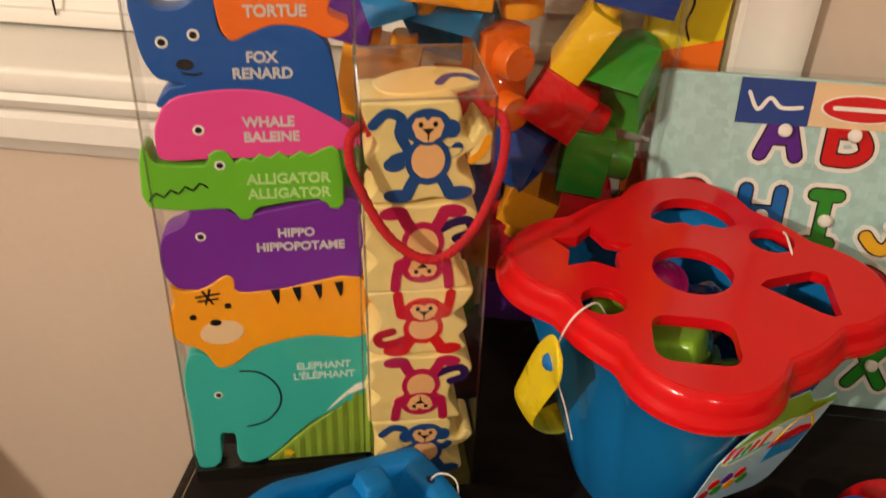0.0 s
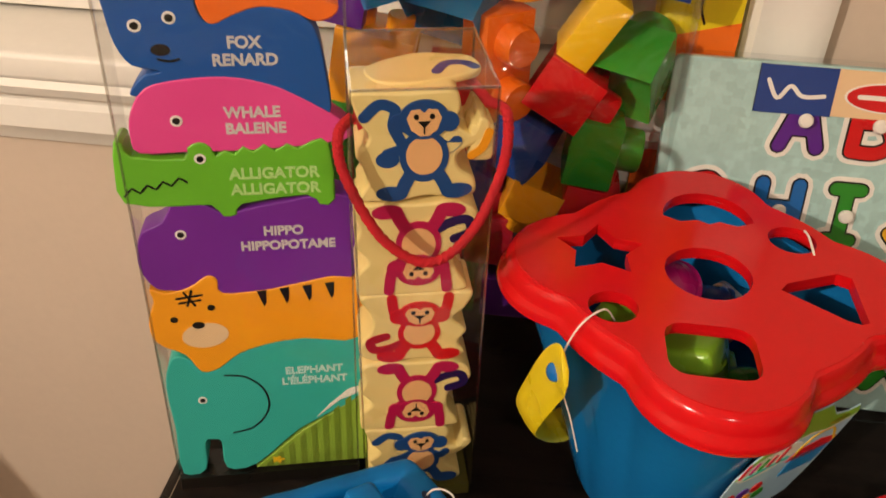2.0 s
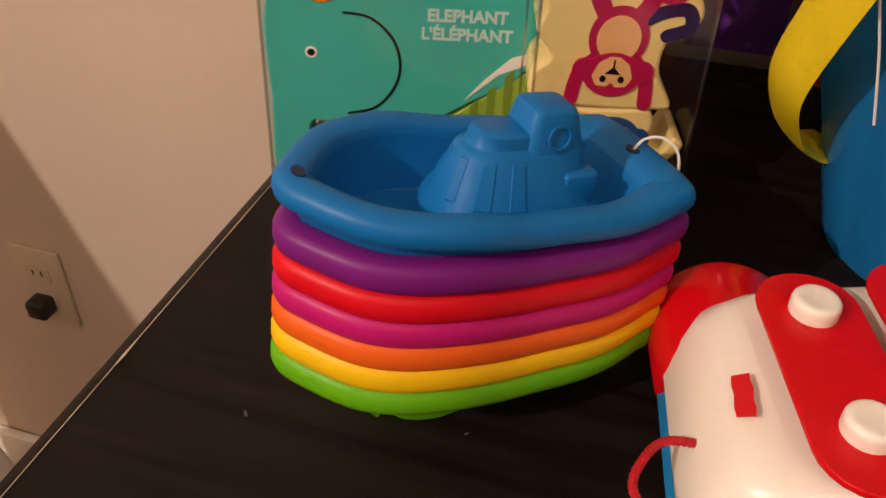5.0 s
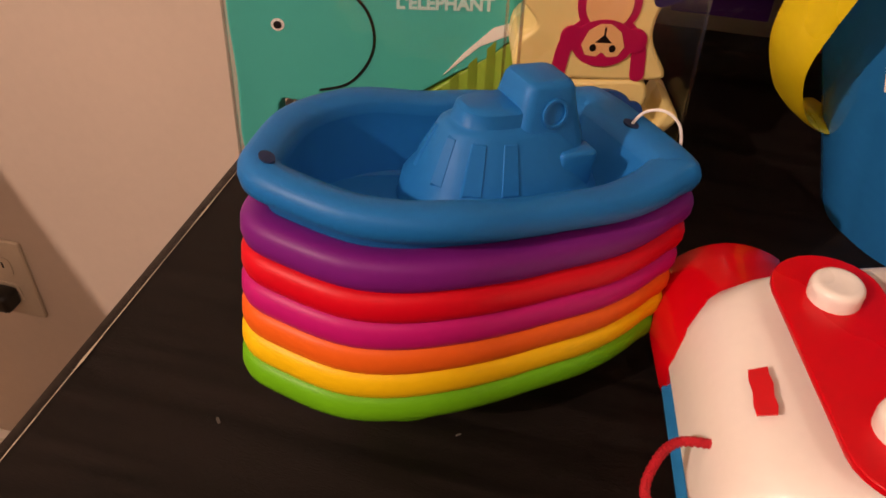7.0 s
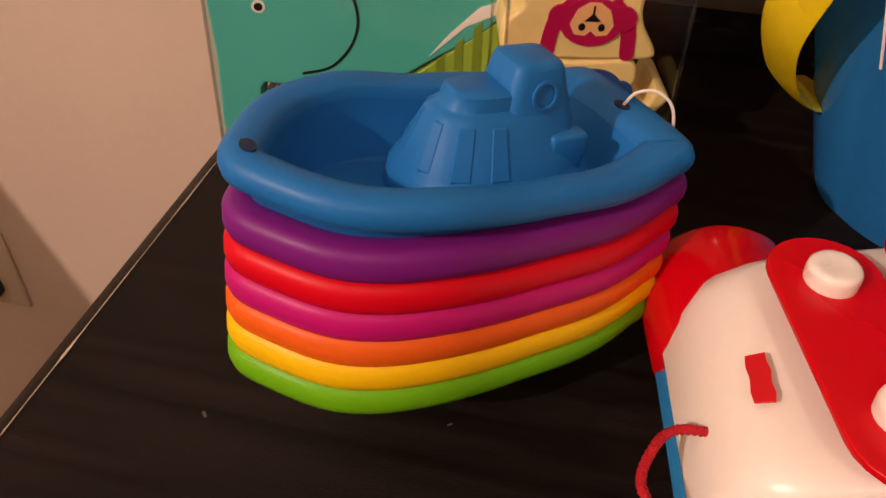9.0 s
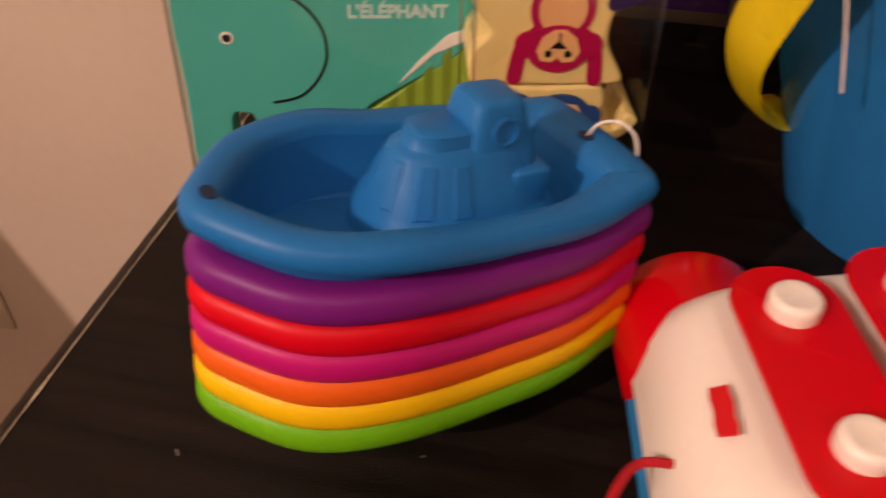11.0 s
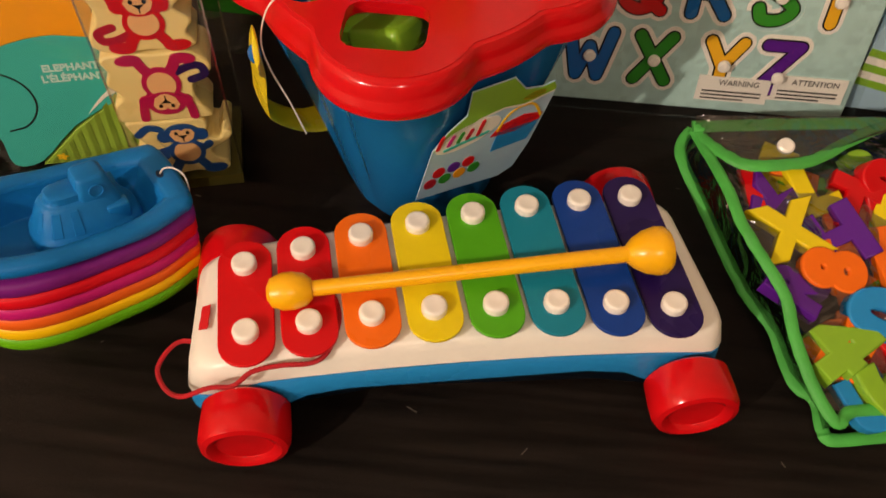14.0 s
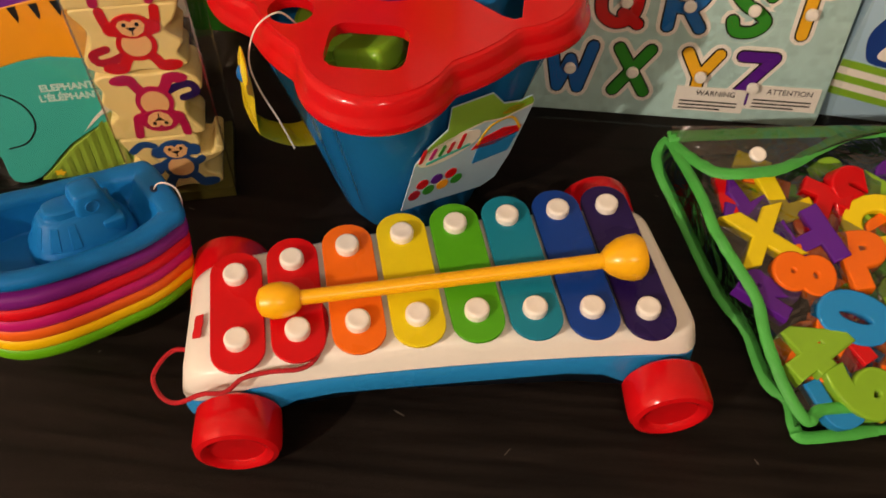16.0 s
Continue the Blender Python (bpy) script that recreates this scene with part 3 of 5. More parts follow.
def monkey(z, colour, flip, x=0.034, arms="down", tail="blue", wobble=0.0, h=0.057):
    """A cream block with a simple monkey print on its face; it may stand on its head."""
    m = mk_m @ at(x, 0.001, z + h / 2) @ Matrix.Rotation(radians(wobble), 4, "Y")
    if flip:
        m = m @ Matrix.Rotation(radians(180), 4, "Y")
    ob = thing("monkey_block", m, "cream wooden toy block printed with a %s monkey" % {"denim": "blue", "rose": "dark pink", "red": "red"}[colour], "toy block", "monkey blocks in the clear box")
    hh = h * 1000 / 57
    P = lambda pts: [(a * MM, b * MM * hh) for a, b in pts]
    if arms == "down":
        shape = [(-30, 22), (-26, 29), (-10, 28), (2, 28.4), (14, 28), (17, 20), (15, 12), (22, 6), (26, 14), (31, 10), (26, 2), (16, -4), (17, -12), (24, -18), (24, -26), (14, -28), (2, -26), (-12, -28), (-24, -27), (-20, -18), (-22, -8), (-25, -2), (-18, 6), (-22, 14)]
    else:
        shape = [(-26, 26), (-14, 28), (0, 28.4), (20, 28), (28, 26), (24, 14), (18, 6), (26, -4), (22, -14), (26, -24), (16, -28), (0, -27), (-16, -28), (-28, -22), (-30, -12), (-20, -4), (-18, 6), (-20, 14)]
    side = 1 if flip else -1
    shape = [(side * min(31.5, side * a + 7 * min(1, (side * a - 12) / 5)) if side * a > 12 else a, b) for a, b in shape]
    part("block", flat([P(shape)], 0.030, 0.0016, at(0, 0.031) @ UP, 4), PL["cream"], ob)
    face = lambda name, o, col, t=0.0004: part(name, flat(o, t, 0, at(0, 0.001) @ UP), PRINT[col], ob)
    hy = 15 if arms == "down" else 12
    if arms == "down":
        for s in (1, -1):
            face("arm", [stroke(P([(s * 4, 5), (s * 11, 0), (s * 16 - 1, -2 if s < 0 else 3)]), 0.0055)], colour, 0.0005)
        face("arm", [oval(-0.017, -0.005, 0.0055, 0.0042)], colour, 0.00045)
    else:
        for s in (1, -1):
            face("arm", [stroke(P([(s * 6, 4), (s * 13, 12), (s * 15, 25)]), 0.0055)], colour, 0.0005)
    for s in (1, -1):
        face("leg", [stroke(P([(s * 5, -11), (s * 9, -18), (s * 11, -23)]), 0.0065)], colour, 0.0005)
        face("foot", [oval(s * 0.0155, -0.0235 * hh, 0.0075, 0.004, turn=s * 0.1)], colour, 0.00045)
    face("trunk", [oval(0, -0.004 * hh, 0.0115, 0.0135 * hh)], colour, 0.0006)
    face("belly", [oval(0, -0.0035 * hh, 0.0085, 0.0100 * hh)], "skin", 0.0009)
    face("head", [oval(0, hy * MM * hh, 0.0115, 0.0098 * hh)], colour, 0.0011)
    for s in (1, -1):
        face("ear", [oval(s * 0.0115, (hy - 1.5) * MM * hh, 0.0045, 0.0048)], colour, 0.0010)
    face("muzzle", [P([(-8, hy + 1), (-6, hy + 5), (-2, hy + 5.5), (0, hy + 3.5), (2, hy + 5.5), (6, hy + 5), (8, hy + 1), (6, hy - 5), (2, hy - 8), (-2, hy - 8), (-6, hy - 5)])], "skin", 0.0013)
    face("nose", [P([(-3, hy - 0.5), (3, hy - 0.5), (0, hy - 3.8)])], "ink", 0.0016)
    face("mouth_line", [stroke(P([(0, hy - 3), (0, hy - 6.5)]), 0.0007, 2)], "ink", 0.0015)
    for s in (1, -1):
        face("eye", [oval(s * 0.0036, (hy + 1.8) * MM * hh, 0.0012, 0.0014)], "ink", 0.0016)
    if arms == "down":
        face("tail", [stroke(P([(-10, 3), (-14, 12), (-13, 20), (-20, 23), (-27, 17)]), 0.0052)], tail, 0.0004)
    else:
        face("tail", [stroke(P([(-9, -12), (-16, -16), (-24, -17), (-26, -10), (-18, -6)]), 0.0052)], tail, 0.0004)
    return ob


monkey(0.222, "denim", False, 0.033, tail="denim", wobble=-1)
bow = thing("banana_block", mk_m @ at(0.060, 0.012, 0.252), "small cream and yellow fold of printed block", "toy block")
part("body", box(0, 0, 0, 0.012, 0.020, 0.020, 0.003), PL["cream"], bow)
part("banana", flat([stroke([(-0.005, -0.006), (0.0, -0.002), (0.003, 0.006)], 0.004)], 0.0006, 0, at(0, -0.0101) @ UP), PRINT["amber"], bow)
monkey(0.1645, "rose", True, 0.031, "up", "violet", 0)
monkey(0.1175, "red", False, 0.032, "up", "crimson", 1, 0.048)
monkey(0.063, "rose", True, 0.031, "up", "violet", 2, 0.054)
monkey(0.013, "denim", False, 0.034, tail="denim", wobble=0, h=0.050)
tilted = thing("monkey_block", mk_m @ at(0.034, 0.028, 0.2765) @ Matrix.Rotation(radians(16), 4, "Z"), "cream wooden toy block lying flat on the others", "toy block", "monkey blocks in the clear box")
part("block", flat([mm([(-26, -8), (-16, -15), (0, -17), (20, -15), (27, -8), (26, 4), (18, 9), (4, 15), (-12, 13), (-26, 6)])], 0.0035, 0.001, Matrix(), 4), PL["cream"], tilted)
part("tail", flat([stroke(mm([(4, -9), (12, -2), (20, -4), (23, -10)]), 0.005)], 0.0003, 0, at(0, 0, 0.0035)), PRINT["navy"], tilted)

# ---- stack of toy boats ----
BOATS = ["blue", "purple", "red", "magenta", "orange", "yellow", "green"]
BOATHEX = dict(blue="0070b8", purple="7a1c7c", red="dc101f", magenta="c41a72", orange="f0661c", yellow="f5c40e", green="63b312")
DEEP = surface("shaded_blue_plastic", lin("06264a"), 0.6, grain=40, vary=0.05, bump=0.0)
BP = {k: surface(k + "_matte_plastic", lin(v), 0.46, grain=40, vary=0.06, bump=0.02, spec=0.26) for k, v in BOATHEX.items()}
HULL = ((-1.0, 0.0), (-0.93, 9.7), (-0.70, 25.6), (-0.36, 32.9), (0.06, 32.5), (0.50, 31.1), (0.86, 26.7), (1.0, 20.0))  # share of the length, half width in mm
BL = 0.0622


def hull_line(steps=5):
    """The boat's plan at the crest of its rim: round stern, broad middle, blunt bow."""
    one = [Vector((u * BL, w * MM, 0)) for u, w in HULL]
    pts = smooth_line(one + [Vector((p.x, -p.y, 0)) for p in one[:0:-1]], steps)
    n = len(pts)
    out = []
    for i, p in enumerate(pts):
        d = (pts[(i + 1) % n] - pts[i - 1]).normalized()
        out.append((p, Vector((-d.y, d.x, 0))))
    return out


LINE = hull_line()


def sheer(u):
    """Height of the rim along the boat: higher at stern and bow, low amidships."""
    for (a, za), (b, zb) in zip(((-1, 2.3), (-0.4, 2.3), (0.1, -0.8), (0.55, -2.2)), ((-0.4, 2.3), (0.1, -0.8), (0.55, -2.2), (1.01, 0.0))):
        if u <= b:
            t = max(0.0, (u - a) / (b - a))
            return (za + (zb - za) * t * t * (3 - 2 * t)) * MM
    return 0.0


def hull_ring(out, z, bow=0.0, sag=1.0):
    """The rim's line moved outwards by so much (inwards below nought), with a further inset towards the bow."""
    ring = []
    for p, nrm in LINE:
        u = p.x / BL
        o = out - bow * max(0.0, (u - 0.25) / 0.75) ** 1.5
        q = p + nrm * o
        ring.append((q.x, q.y, z + sag * sheer(u)))
    return ring


DROP = (0.0, 0.0120, 0.0216, 0.0303, 0.0387, 0.0470, 0.0556)


def boat(k, colour):
    pitch = 8.4 if k == 0 else 5.8
    cz = 0.0904 - DROP[k]
    m = at(-0.0116 - 0.0006 * k, 0.2824 - 0.0011 * k, cz) @ Matrix.Rotation(radians(41.8), 4, "Z") @ Matrix.Rotation(radians(pitch), 4, "Y")
    name = {"red": "bright red", "green": "lime green"}.get(colour, colour)
    ob = thing("toy_boat", m, name + (" plastic toy boat with a cabin, on top of the stack" if k == 0 else " plastic toy boat nested in the stack"), "toy boat", "stacked toy boats")
    low_z = -0.0086 if k == 0 else -0.0100
    part("rim", loft([hull_ring(-0.0015, low_z), hull_ring(0.0010, low_z + 0.0001), hull_ring(0.0024, low_z + 0.0012), hull_ring(0.0031, low_z + 0.0034), hull_ring(0.0030, -0.0030), hull_ring(0.0018, -0.0010), hull_ring(0.0, -0.0001), hull_ring(-0.0030, 0.0, 0.001), hull_ring(-0.0058, -0.0006, 0.003), hull_ring(-0.0072, -0.0018, 0.004), hull_ring(-0.0080, -0.0045, 0.0045)], cap=(False, False)), BP[colour], ob)
    if k < 6:
        low = [hull_ring(-0.0080, -0.0170 - 0.004 * (k == 0), 0.003), hull_ring(-0.0035, -0.0125, 0.001), hull_ring(-0.0015, low_z)]
    else:
        s, c = math.sin(radians(pitch)), math.cos(radians(pitch))
        keel = lambda inset, lift: [(x * 0.80 + 0.004, y, (lift - cz + (x * 0.80 + 0.004) * s) / c) for x, y, z in hull_ring(inset, 0, 0.004, 0)]
        low = [keel(-0.0215, 0.0003), keel(-0.0195, 0.0010), hull_ring(-0.0145, -0.0165, 0.004), hull_ring(-0.0060, -0.0115, 0.001), hull_ring(-0.0015, low_z)]
    part("hull", loft(low, cap=(True, False)), BP[colour], ob)
    part("inside", loft([hull_ring(-0.0080, -0.0045, 0.0045), hull_ring(-0.0095, -0.0140, 0.006), hull_ring(-0.0125, -0.0205, 0.007, 0.4), hull_ring(-0.0170, -0.0225, 0.007, 0.2)], cap=(False, True)), BP[colour], ob)
    return ob


boats = [boat(k, c) for k, c in enumerate(BOATS)]
blue = boats[0]


def soft_ring(x0, rx, ry, z, power=0.72, n=44):
    return [(x0 + rx * abs(math.cos(a)) ** power * (1 if math.cos(a) > 0 else -1), ry * abs(math.sin(a)) ** power * (1 if math.sin(a) > 0 else -1), z) for a in (2 * math.pi * i / n for i in range(n))]


cab = part("cabin", loft([soft_ring(*r) for r in ((0.012, 0.0300, 0.0215, -0.0235), (0.012, 0.0290, 0.0205, -0.0135), (0.012, 0.0275, 0.0192, -0.0108), (0.0115, 0.0268, 0.0180, -0.0100), (0.0112, 0.0258, 0.0172, -0.0086), (0.0104, 0.0206, 0.0108, 0.0054), (0.0105, 0.0190, 0.0097, 0.0066), (0.0085, 0.0162, 0.0090, 0.0070), (0.0065, 0.0136, 0.0080, 0.0076), (0.0062, 0.0126, 0.0072, 0.0112), (0.006, 0.0112, 0.0058, 0.0122))]), BP["blue"], blue)
fun = part("funnel", loft([[(x0 + sx * a, sy * b, z) for a, b in rect(-1, -1, 1, 1, 0.38)] for x0, sx, sy, z in ((0.0195, 0.0130, 0.0120, -0.0060), (0.0190, 0.0116, 0.0104, 0.0040), (0.0182, 0.0095, 0.0088, 0.0110), (0.0176, 0.0080, 0.0076, 0.0176), (0.0175, 0.0072, 0.0068, 0.0190), (0.0174, 0.0058, 0.0054, 0.0196))]), BP["blue"], blue)
for a, wide in ((-164, 1.0), (-128, 1.5), (-100, 1.5), (164, 1.0), (128, 1.5), (100, 1.5)):
    ca, sa = math.cos(radians(a)), math.sin(radians(a))
    foot_p = Vector((0.0112 + 0.0258 * abs(ca) ** 0.72 * (1 if ca > 0 else -1), 0.0172 * abs(sa) ** 0.72 * (1 if sa > 0 else -1), -0.0088))
    head_p = Vector((0.0104 + 0.0206 * abs(ca) ** 0.72 * (1 if ca > 0 else -1), 0.0108 * abs(sa) ** 0.72 * (1 if sa > 0 else -1), 0.0052))
    run = head_p - foot_p
    across = Vector((0, 0, 1)).cross(Vector((ca * 0.5, sa, 0))).normalized()
    outw = run.cross(across).normalized()
    if outw.dot(Vector((ca, sa, 0))) < 0:
        outw = -outw
    rings = []
    for t, w, hgt in ((0.0, 1.15, 0.0002), (0.06, 1.1, 0.0010), (0.94, 0.8, 0.0010), (1.0, 0.75, 0.0002)):
        p = foot_p + run * t
        rings.append([p + across * w * wide * 0.0019 * x + outw * (hgt * y - 0.0006) for x, y in ((-1, 0), (-0.8, 1), (0.8, 1), (1, 0), (1, -1), (-1, -1))])
    part("rib", loft(rings), BP["blue"], cab)
for s in (-1, 1):
    part("hatch", box(0.0270, s * 0.0104, -0.0060, 0.0125, 0.0075, 0.0140, 0.0014, 3), BP["blue"], cab)
part("emblem", flat([oval(0, 0, 0.0042, 0.0042), oval(0, 0, 0.0031, 0.0031)], 0.0008, 0.0002, at(0.0183, -0.0089, 0.0115) @ Matrix.Rotation(radians(-9), 4, "X") @ UP), BP["blue"], fun)
# No opening is cut: dark blue discs carry the shade inside the rim's holes.
for x, z in ((-0.0585, 0.0023), (0.0560, -0.0004)):
    part("hole_shade_disc", lathe([(0.0, 0.0004), (0.0026, 0.0004), (0.0026, -0.002), (0.0, -0.002)], at(x, 0, z) @ Matrix.Diagonal((0.75, 1.15, 1, 1)), 18), DEEP, blue, "dark disc coloured as the shaded hole in the rim")
part("tag_thread", tube([(0.0560, 0.0, -0.001), (0.0580, -0.002, 0.0045), (0.0620, -0.006, 0.0065), (0.0660, -0.010, 0.003), (0.0675, -0.012, -0.006), (0.0670, -0.012, -0.018)], 0.0005, 6, 8), PL["white"], blue, "clear plastic thread loop")

# ---- xylophone ----
xy = thing("toy_xylophone", at(0.21, 0.262, 0), "white and blue toy xylophone with rainbow bars on red wheels", "xylophone")
FL, FR, RL, RR = Vector((0.0735, 0.2105)), Vector((0.3545, 0.2665)), Vector((0.061, 0.286)), Vector((0.3235, 0.3590))


def on_body(u, v):
    """Plan place on the xylophone: u along it, v from front to back."""
    p = (FL * (1 - u) + FR * u) * (1 - v) + (RL * (1 - u) + RR * u) * v
    return p.x - 0.21, p.y - 0.262


def arch(u):
    return 0.0585 + 0.0095 * math.sin(math.pi * min(max(u * 0.94 + 0.03, 0), 1))


def shell(zs, grow, n=40):
    """Rings of a rounded four-sided plan; zs(u, ring) gives the height."""
    rings = []
    for k, g in enumerate(grow):
        ring = []
        for (cu, cv, a0) in ((1, 0, -90), (1, 1, 0), (0, 1, 90), (0, 0, 180)):
            ru, rv = 0.055, 0.16
            for s in range(6):
                a = radians(a0 + s * 18)
                u = (cu - ru if cu else ru) + ru * math.cos(a)
                v = (cv - rv if cv else rv) + rv * math.sin(a)
                ring.append((u, v))
            nxt = {(1, 0): (1, 0.5), (1, 1): None, (0, 1): (0, 0.5), (0, 0): None}[(cu, cv)]
            if (cu, cv) == (1, 1):
                ring += [(1 - ru - (1 - 2 * ru) * t / 12, 1) for t in range(1, 12)]
            elif (cu, cv) == (0, 0):
                ring += [(ru + (1 - 2 * ru) * t / 12, 0) for t in range(1, 12)]
        out = []
        for u, v in ring:
            uu, vv = 0.5 + (u - 0.5) * (1 - 2 * max(g, -0.0032) / 0.29), 0.5 + (v - 0.5) * (1 - 2 * g / 0.09)
            x, y = on_body(uu, vv)
            end = max(0, 0.12 - u) / 0.12
            out.append((x - (0.006 * end if k < 2 else 0.003 * end if k == 2 else 0), y, zs(u, k) - (0.002 * end if k > 1 else 0)))
        rings.append(out)
    return rings


def skirt(u):
    """Lower rim of the white shell: low over the wheels, high in the middle."""
    e = abs(u - 0.5) * 2
    return 0.0510 - 0.011 * e ** 2.2 - 0.013 * max(0, 0.12 - u) / 0.12


white_z = lambda u, k: (skirt(u), skirt(u) + 0.001, arch(u) - 0.008, arch(u) - 0.0035, arch(u) - 0.0012, arch(u) + 0.0002, arch(u) + 0.001)[k]
part("body", loft(shell(white_z, (-0.0035, -0.004, -0.0012, 0.0008, 0.004, 0.011, 0.03))), surface("bright_white_plastic", lin("f1ece2"), 0.32, grain=40, vary=0.04, bump=0.015), xy, "white plastic body")
foot = lambda u: 0.016 if min(u, 1 - u) < 0.14 else 0.037 - 0.021 * max(0, 1 - (min(u, 1 - u) - 0.14) / 0.12) ** 2
blue_z = lambda u, k: (foot(u), foot(u) + 0.002, skirt(u) - 0.001, skirt(u) + 0.004)[k]
part("base", loft(shell(blue_z, (-0.0068, -0.0075, -0.0042, 0.001))), PL["sky"], xy, "blue plastic base")
axis = Vector((-0.18, 0.984, 0)).normalized()
turn = Matrix((Vector((axis.y, -axis.x, 0)), Vector((0, 0, 1)), axis)).transposed().to_4x4()
for x, y, s in ((0.0980, 0.207, -1), (0.3375, 0.252, -1), (0.0725, 0.293, 1), (0.3035, 0.368, 1)):
    flip = Matrix() if s > 0 else Matrix.Diagonal((1, 1, -1, 1))
    w = part("wheel", lathe([(0.0, -0.016 if s > 0 else -0.003), (0.0215, -0.016 if s > 0 else -0.003), (0.0238, -0.013 if s > 0 else -0.001), (0.0245, 0.012), (0.0242, 0.0195), (0.0225, 0.0225), (0.0195, 0.0235), (0.0165, 0.0222), (0.015, 0.0200), (0.0, 0.0190)], at(x - 0.21, y - 0.262, 0.0245) @ turn @ flip, 40), GLOSS["red"], xy, "glossy red wheel")
BARM = {k: surface(k + "_enamel", lin(HEX[k]), 0.30, grain=30, vary=0.05, bump=0.012, spec=0.22) for k in ("red", "orange", "lemon", "green", "petrol", "cobalt", "violet")}
BARS = ["red", "red", "orange", "lemon", "green", "petrol", "cobalt", "violet"]
for i, c in enumerate(BARS):
    B = Vector((0.0994 + 0.03165 * i - 0.21, 0.2292 + 0.0081 * i - 0.00029 * i * i - 0.262))
    T = Vector((0.0884 + 0.03025 * i - 0.21, 0.2710 + 0.01215 * i - 0.00021 * i * i - 0.262))
    d = (T - B).normalized()
    u = (i + 0.75) / 8.4
    z = arch(u) + 0.004
    ext = 0.0115
    p0, p1 = B - d * (ext * 0.45), T + d * (ext * 0.3)
    n = Vector((d.y, -d.x))
    hw = 0.0146
    shape = [tuple(p1 + hw * (n * math.cos(radians(a)) + d * math.sin(radians(a)) * 0.95)) for a in range(0, 181, 15)] + [tuple(p0 - hw * (n * math.cos(radians(a)) + d * math.sin(radians(a)) * 0.95)) for a in range(0, 181, 15)]
    bar = part("bar", flat([shape], 0.0022, 0.0005, at(0, 0, z)), BARM[c], xy, c.replace("lemon", "yellow").replace("petrol", "teal").replace("cobalt", "blue") + " metal bar")
    for q in (B, T):
        part("peg", lathe([(0.0, 0.0), (0.0068, 0.0), (0.0069, 0.0032), (0.0067, 0.0043), (0.0061, 0.0051), (0.0051, 0.0054), (0.0040, 0.0052), (0.0, 0.0051)], at(q.x, q.y, z + 0.0022), 24), PL["white"], bar, "white peg")
mx, my = 0.0725 - 0.21, 0.242 - 0.262
lg = at(mx, my, 0.0578) @ Matrix.Rotation(radians(8), 4, "Z") @ Matrix.Rotation(radians(-20), 4, "Y")
part("logo_patch", flat([mm([(-2.5, -7.2), (2.3, -7.6), (2.8, -5), (2.4, -2), (2.9, 2), (2.4, 5), (2.5, 7.6), (-2.3, 7.2), (-2.7, 4), (-2.3, 0), (-2.8, -4)])], 0.0006, 0, lg @ at(0, 0, 0.0003)), PRINT["red"], xy, "small red patch")
part("pull_string", tube([(x - 0.21, y - 0.262, z) for x, y, z in ((0.128, 0.262, 0.066), (0.139, 0.258, 0.067), (0.145, 0.244, 0.067), (0.143, 0.226, 0.066), (0.136, 0.218, 0.065), (0.120, 0.215, 0.064), (0.106, 0.211, 0.062), (0.097, 0.204, 0.058), (0.085, 0.202, 0.057), (0.069, 0.201, 0.046), (0.057, 0.207, 0.040), (0.049, 0.218, 0.039), (0.051, 0.229, 0.040), (0.056, 0.236, 0.040), (0.064, 0.236, 0.042))], 0.0013, 9, 20, ripple=0.16), ROPE, xy, "red braided pull string")
mal = thing("mallet", at(0.21, 0.262, 0), "yellow plastic mallet lying across the xylophone bars", "mallet")
ma, mb = Vector((0.1215, 0.2490, 0.0820)), Vector((0.303, 0.2940, 0.0835))
md = (mb - ma).normalized()
ms = Vector((-md.y, md.x, 0)).normalized()
mt = Matrix((ms, md.cross(ms), md)).transposed().to_4x4()
moff = Vector((0.21, 0.262, 0))
LM = (mb - ma).length
part("stick", lathe([(0.0, 0), (0.0042, 0), (0.0042, LM * 0.5), (0.0046, LM), (0.0, LM)], Matrix.Translation(ma - moff) @ mt, 20), PL["mallet"], mal)
part("small_head", lathe([(0.0, 0.006), (0.0018, -0.004), (0.0022, -0.0128), (0.0035, -0.0135), (0.0075, -0.0115), (0.0098, -0.006), (0.0100, 0.0), (0.0085, 0.006), (0.0055, 0.0095), (0.0, 0.0105)], Matrix.Translation(ma - moff) @ mt, 28), PL["mallet"], mal)
part("large_head", lathe([(0.0, -0.010), (0.0050, -0.0095), (0.0085, -0.006), (0.0118, 0.0), (0.0134, 0.0065), (0.0132, 0.0105), (0.0110, 0.0135), (0.006, 0.0148), (0.0, 0.015)], Matrix.Translation(mb - moff) @ mt, 32), PL["mallet"], mal)

# ---- shape-sorting bucket ----
BC = Vector((0.1655, 0.412, 0))
bucket = thing("shape_sorter_bucket", at(*BC), "blue toy bucket with a red shape-sorting lid and yellow handle", "toy bucket")


def clover(s, z, flat_amt=1.0, n=144, c=(0, 0)):
    """The lid's plan: a disc with four round lobes standing out of it."""
    out = []
    for i in range(n):
        a = 2 * math.pi * i / n
        d = (a + radians(2) + math.pi / 4) % (math.pi / 2) - math.pi / 4
        under = 0.0425 ** 2 - (0.0685 * math.sin(d)) ** 2
        lobe = 0.0685 * math.cos(d) + (math.sqrt(under) if under > 0 else -0.02 * (abs(d) - 0.6))
        disc = 0.0870
        r = 0.5 * (lobe + disc + math.sqrt((lobe - disc) ** 2 + 0.003 ** 2))
        r = (0.0985 + flat_amt * (r - 0.0985)) * s
        out.append((c[0] + r * math.cos(a), c[1] + r * math.sin(a), z))
    return out


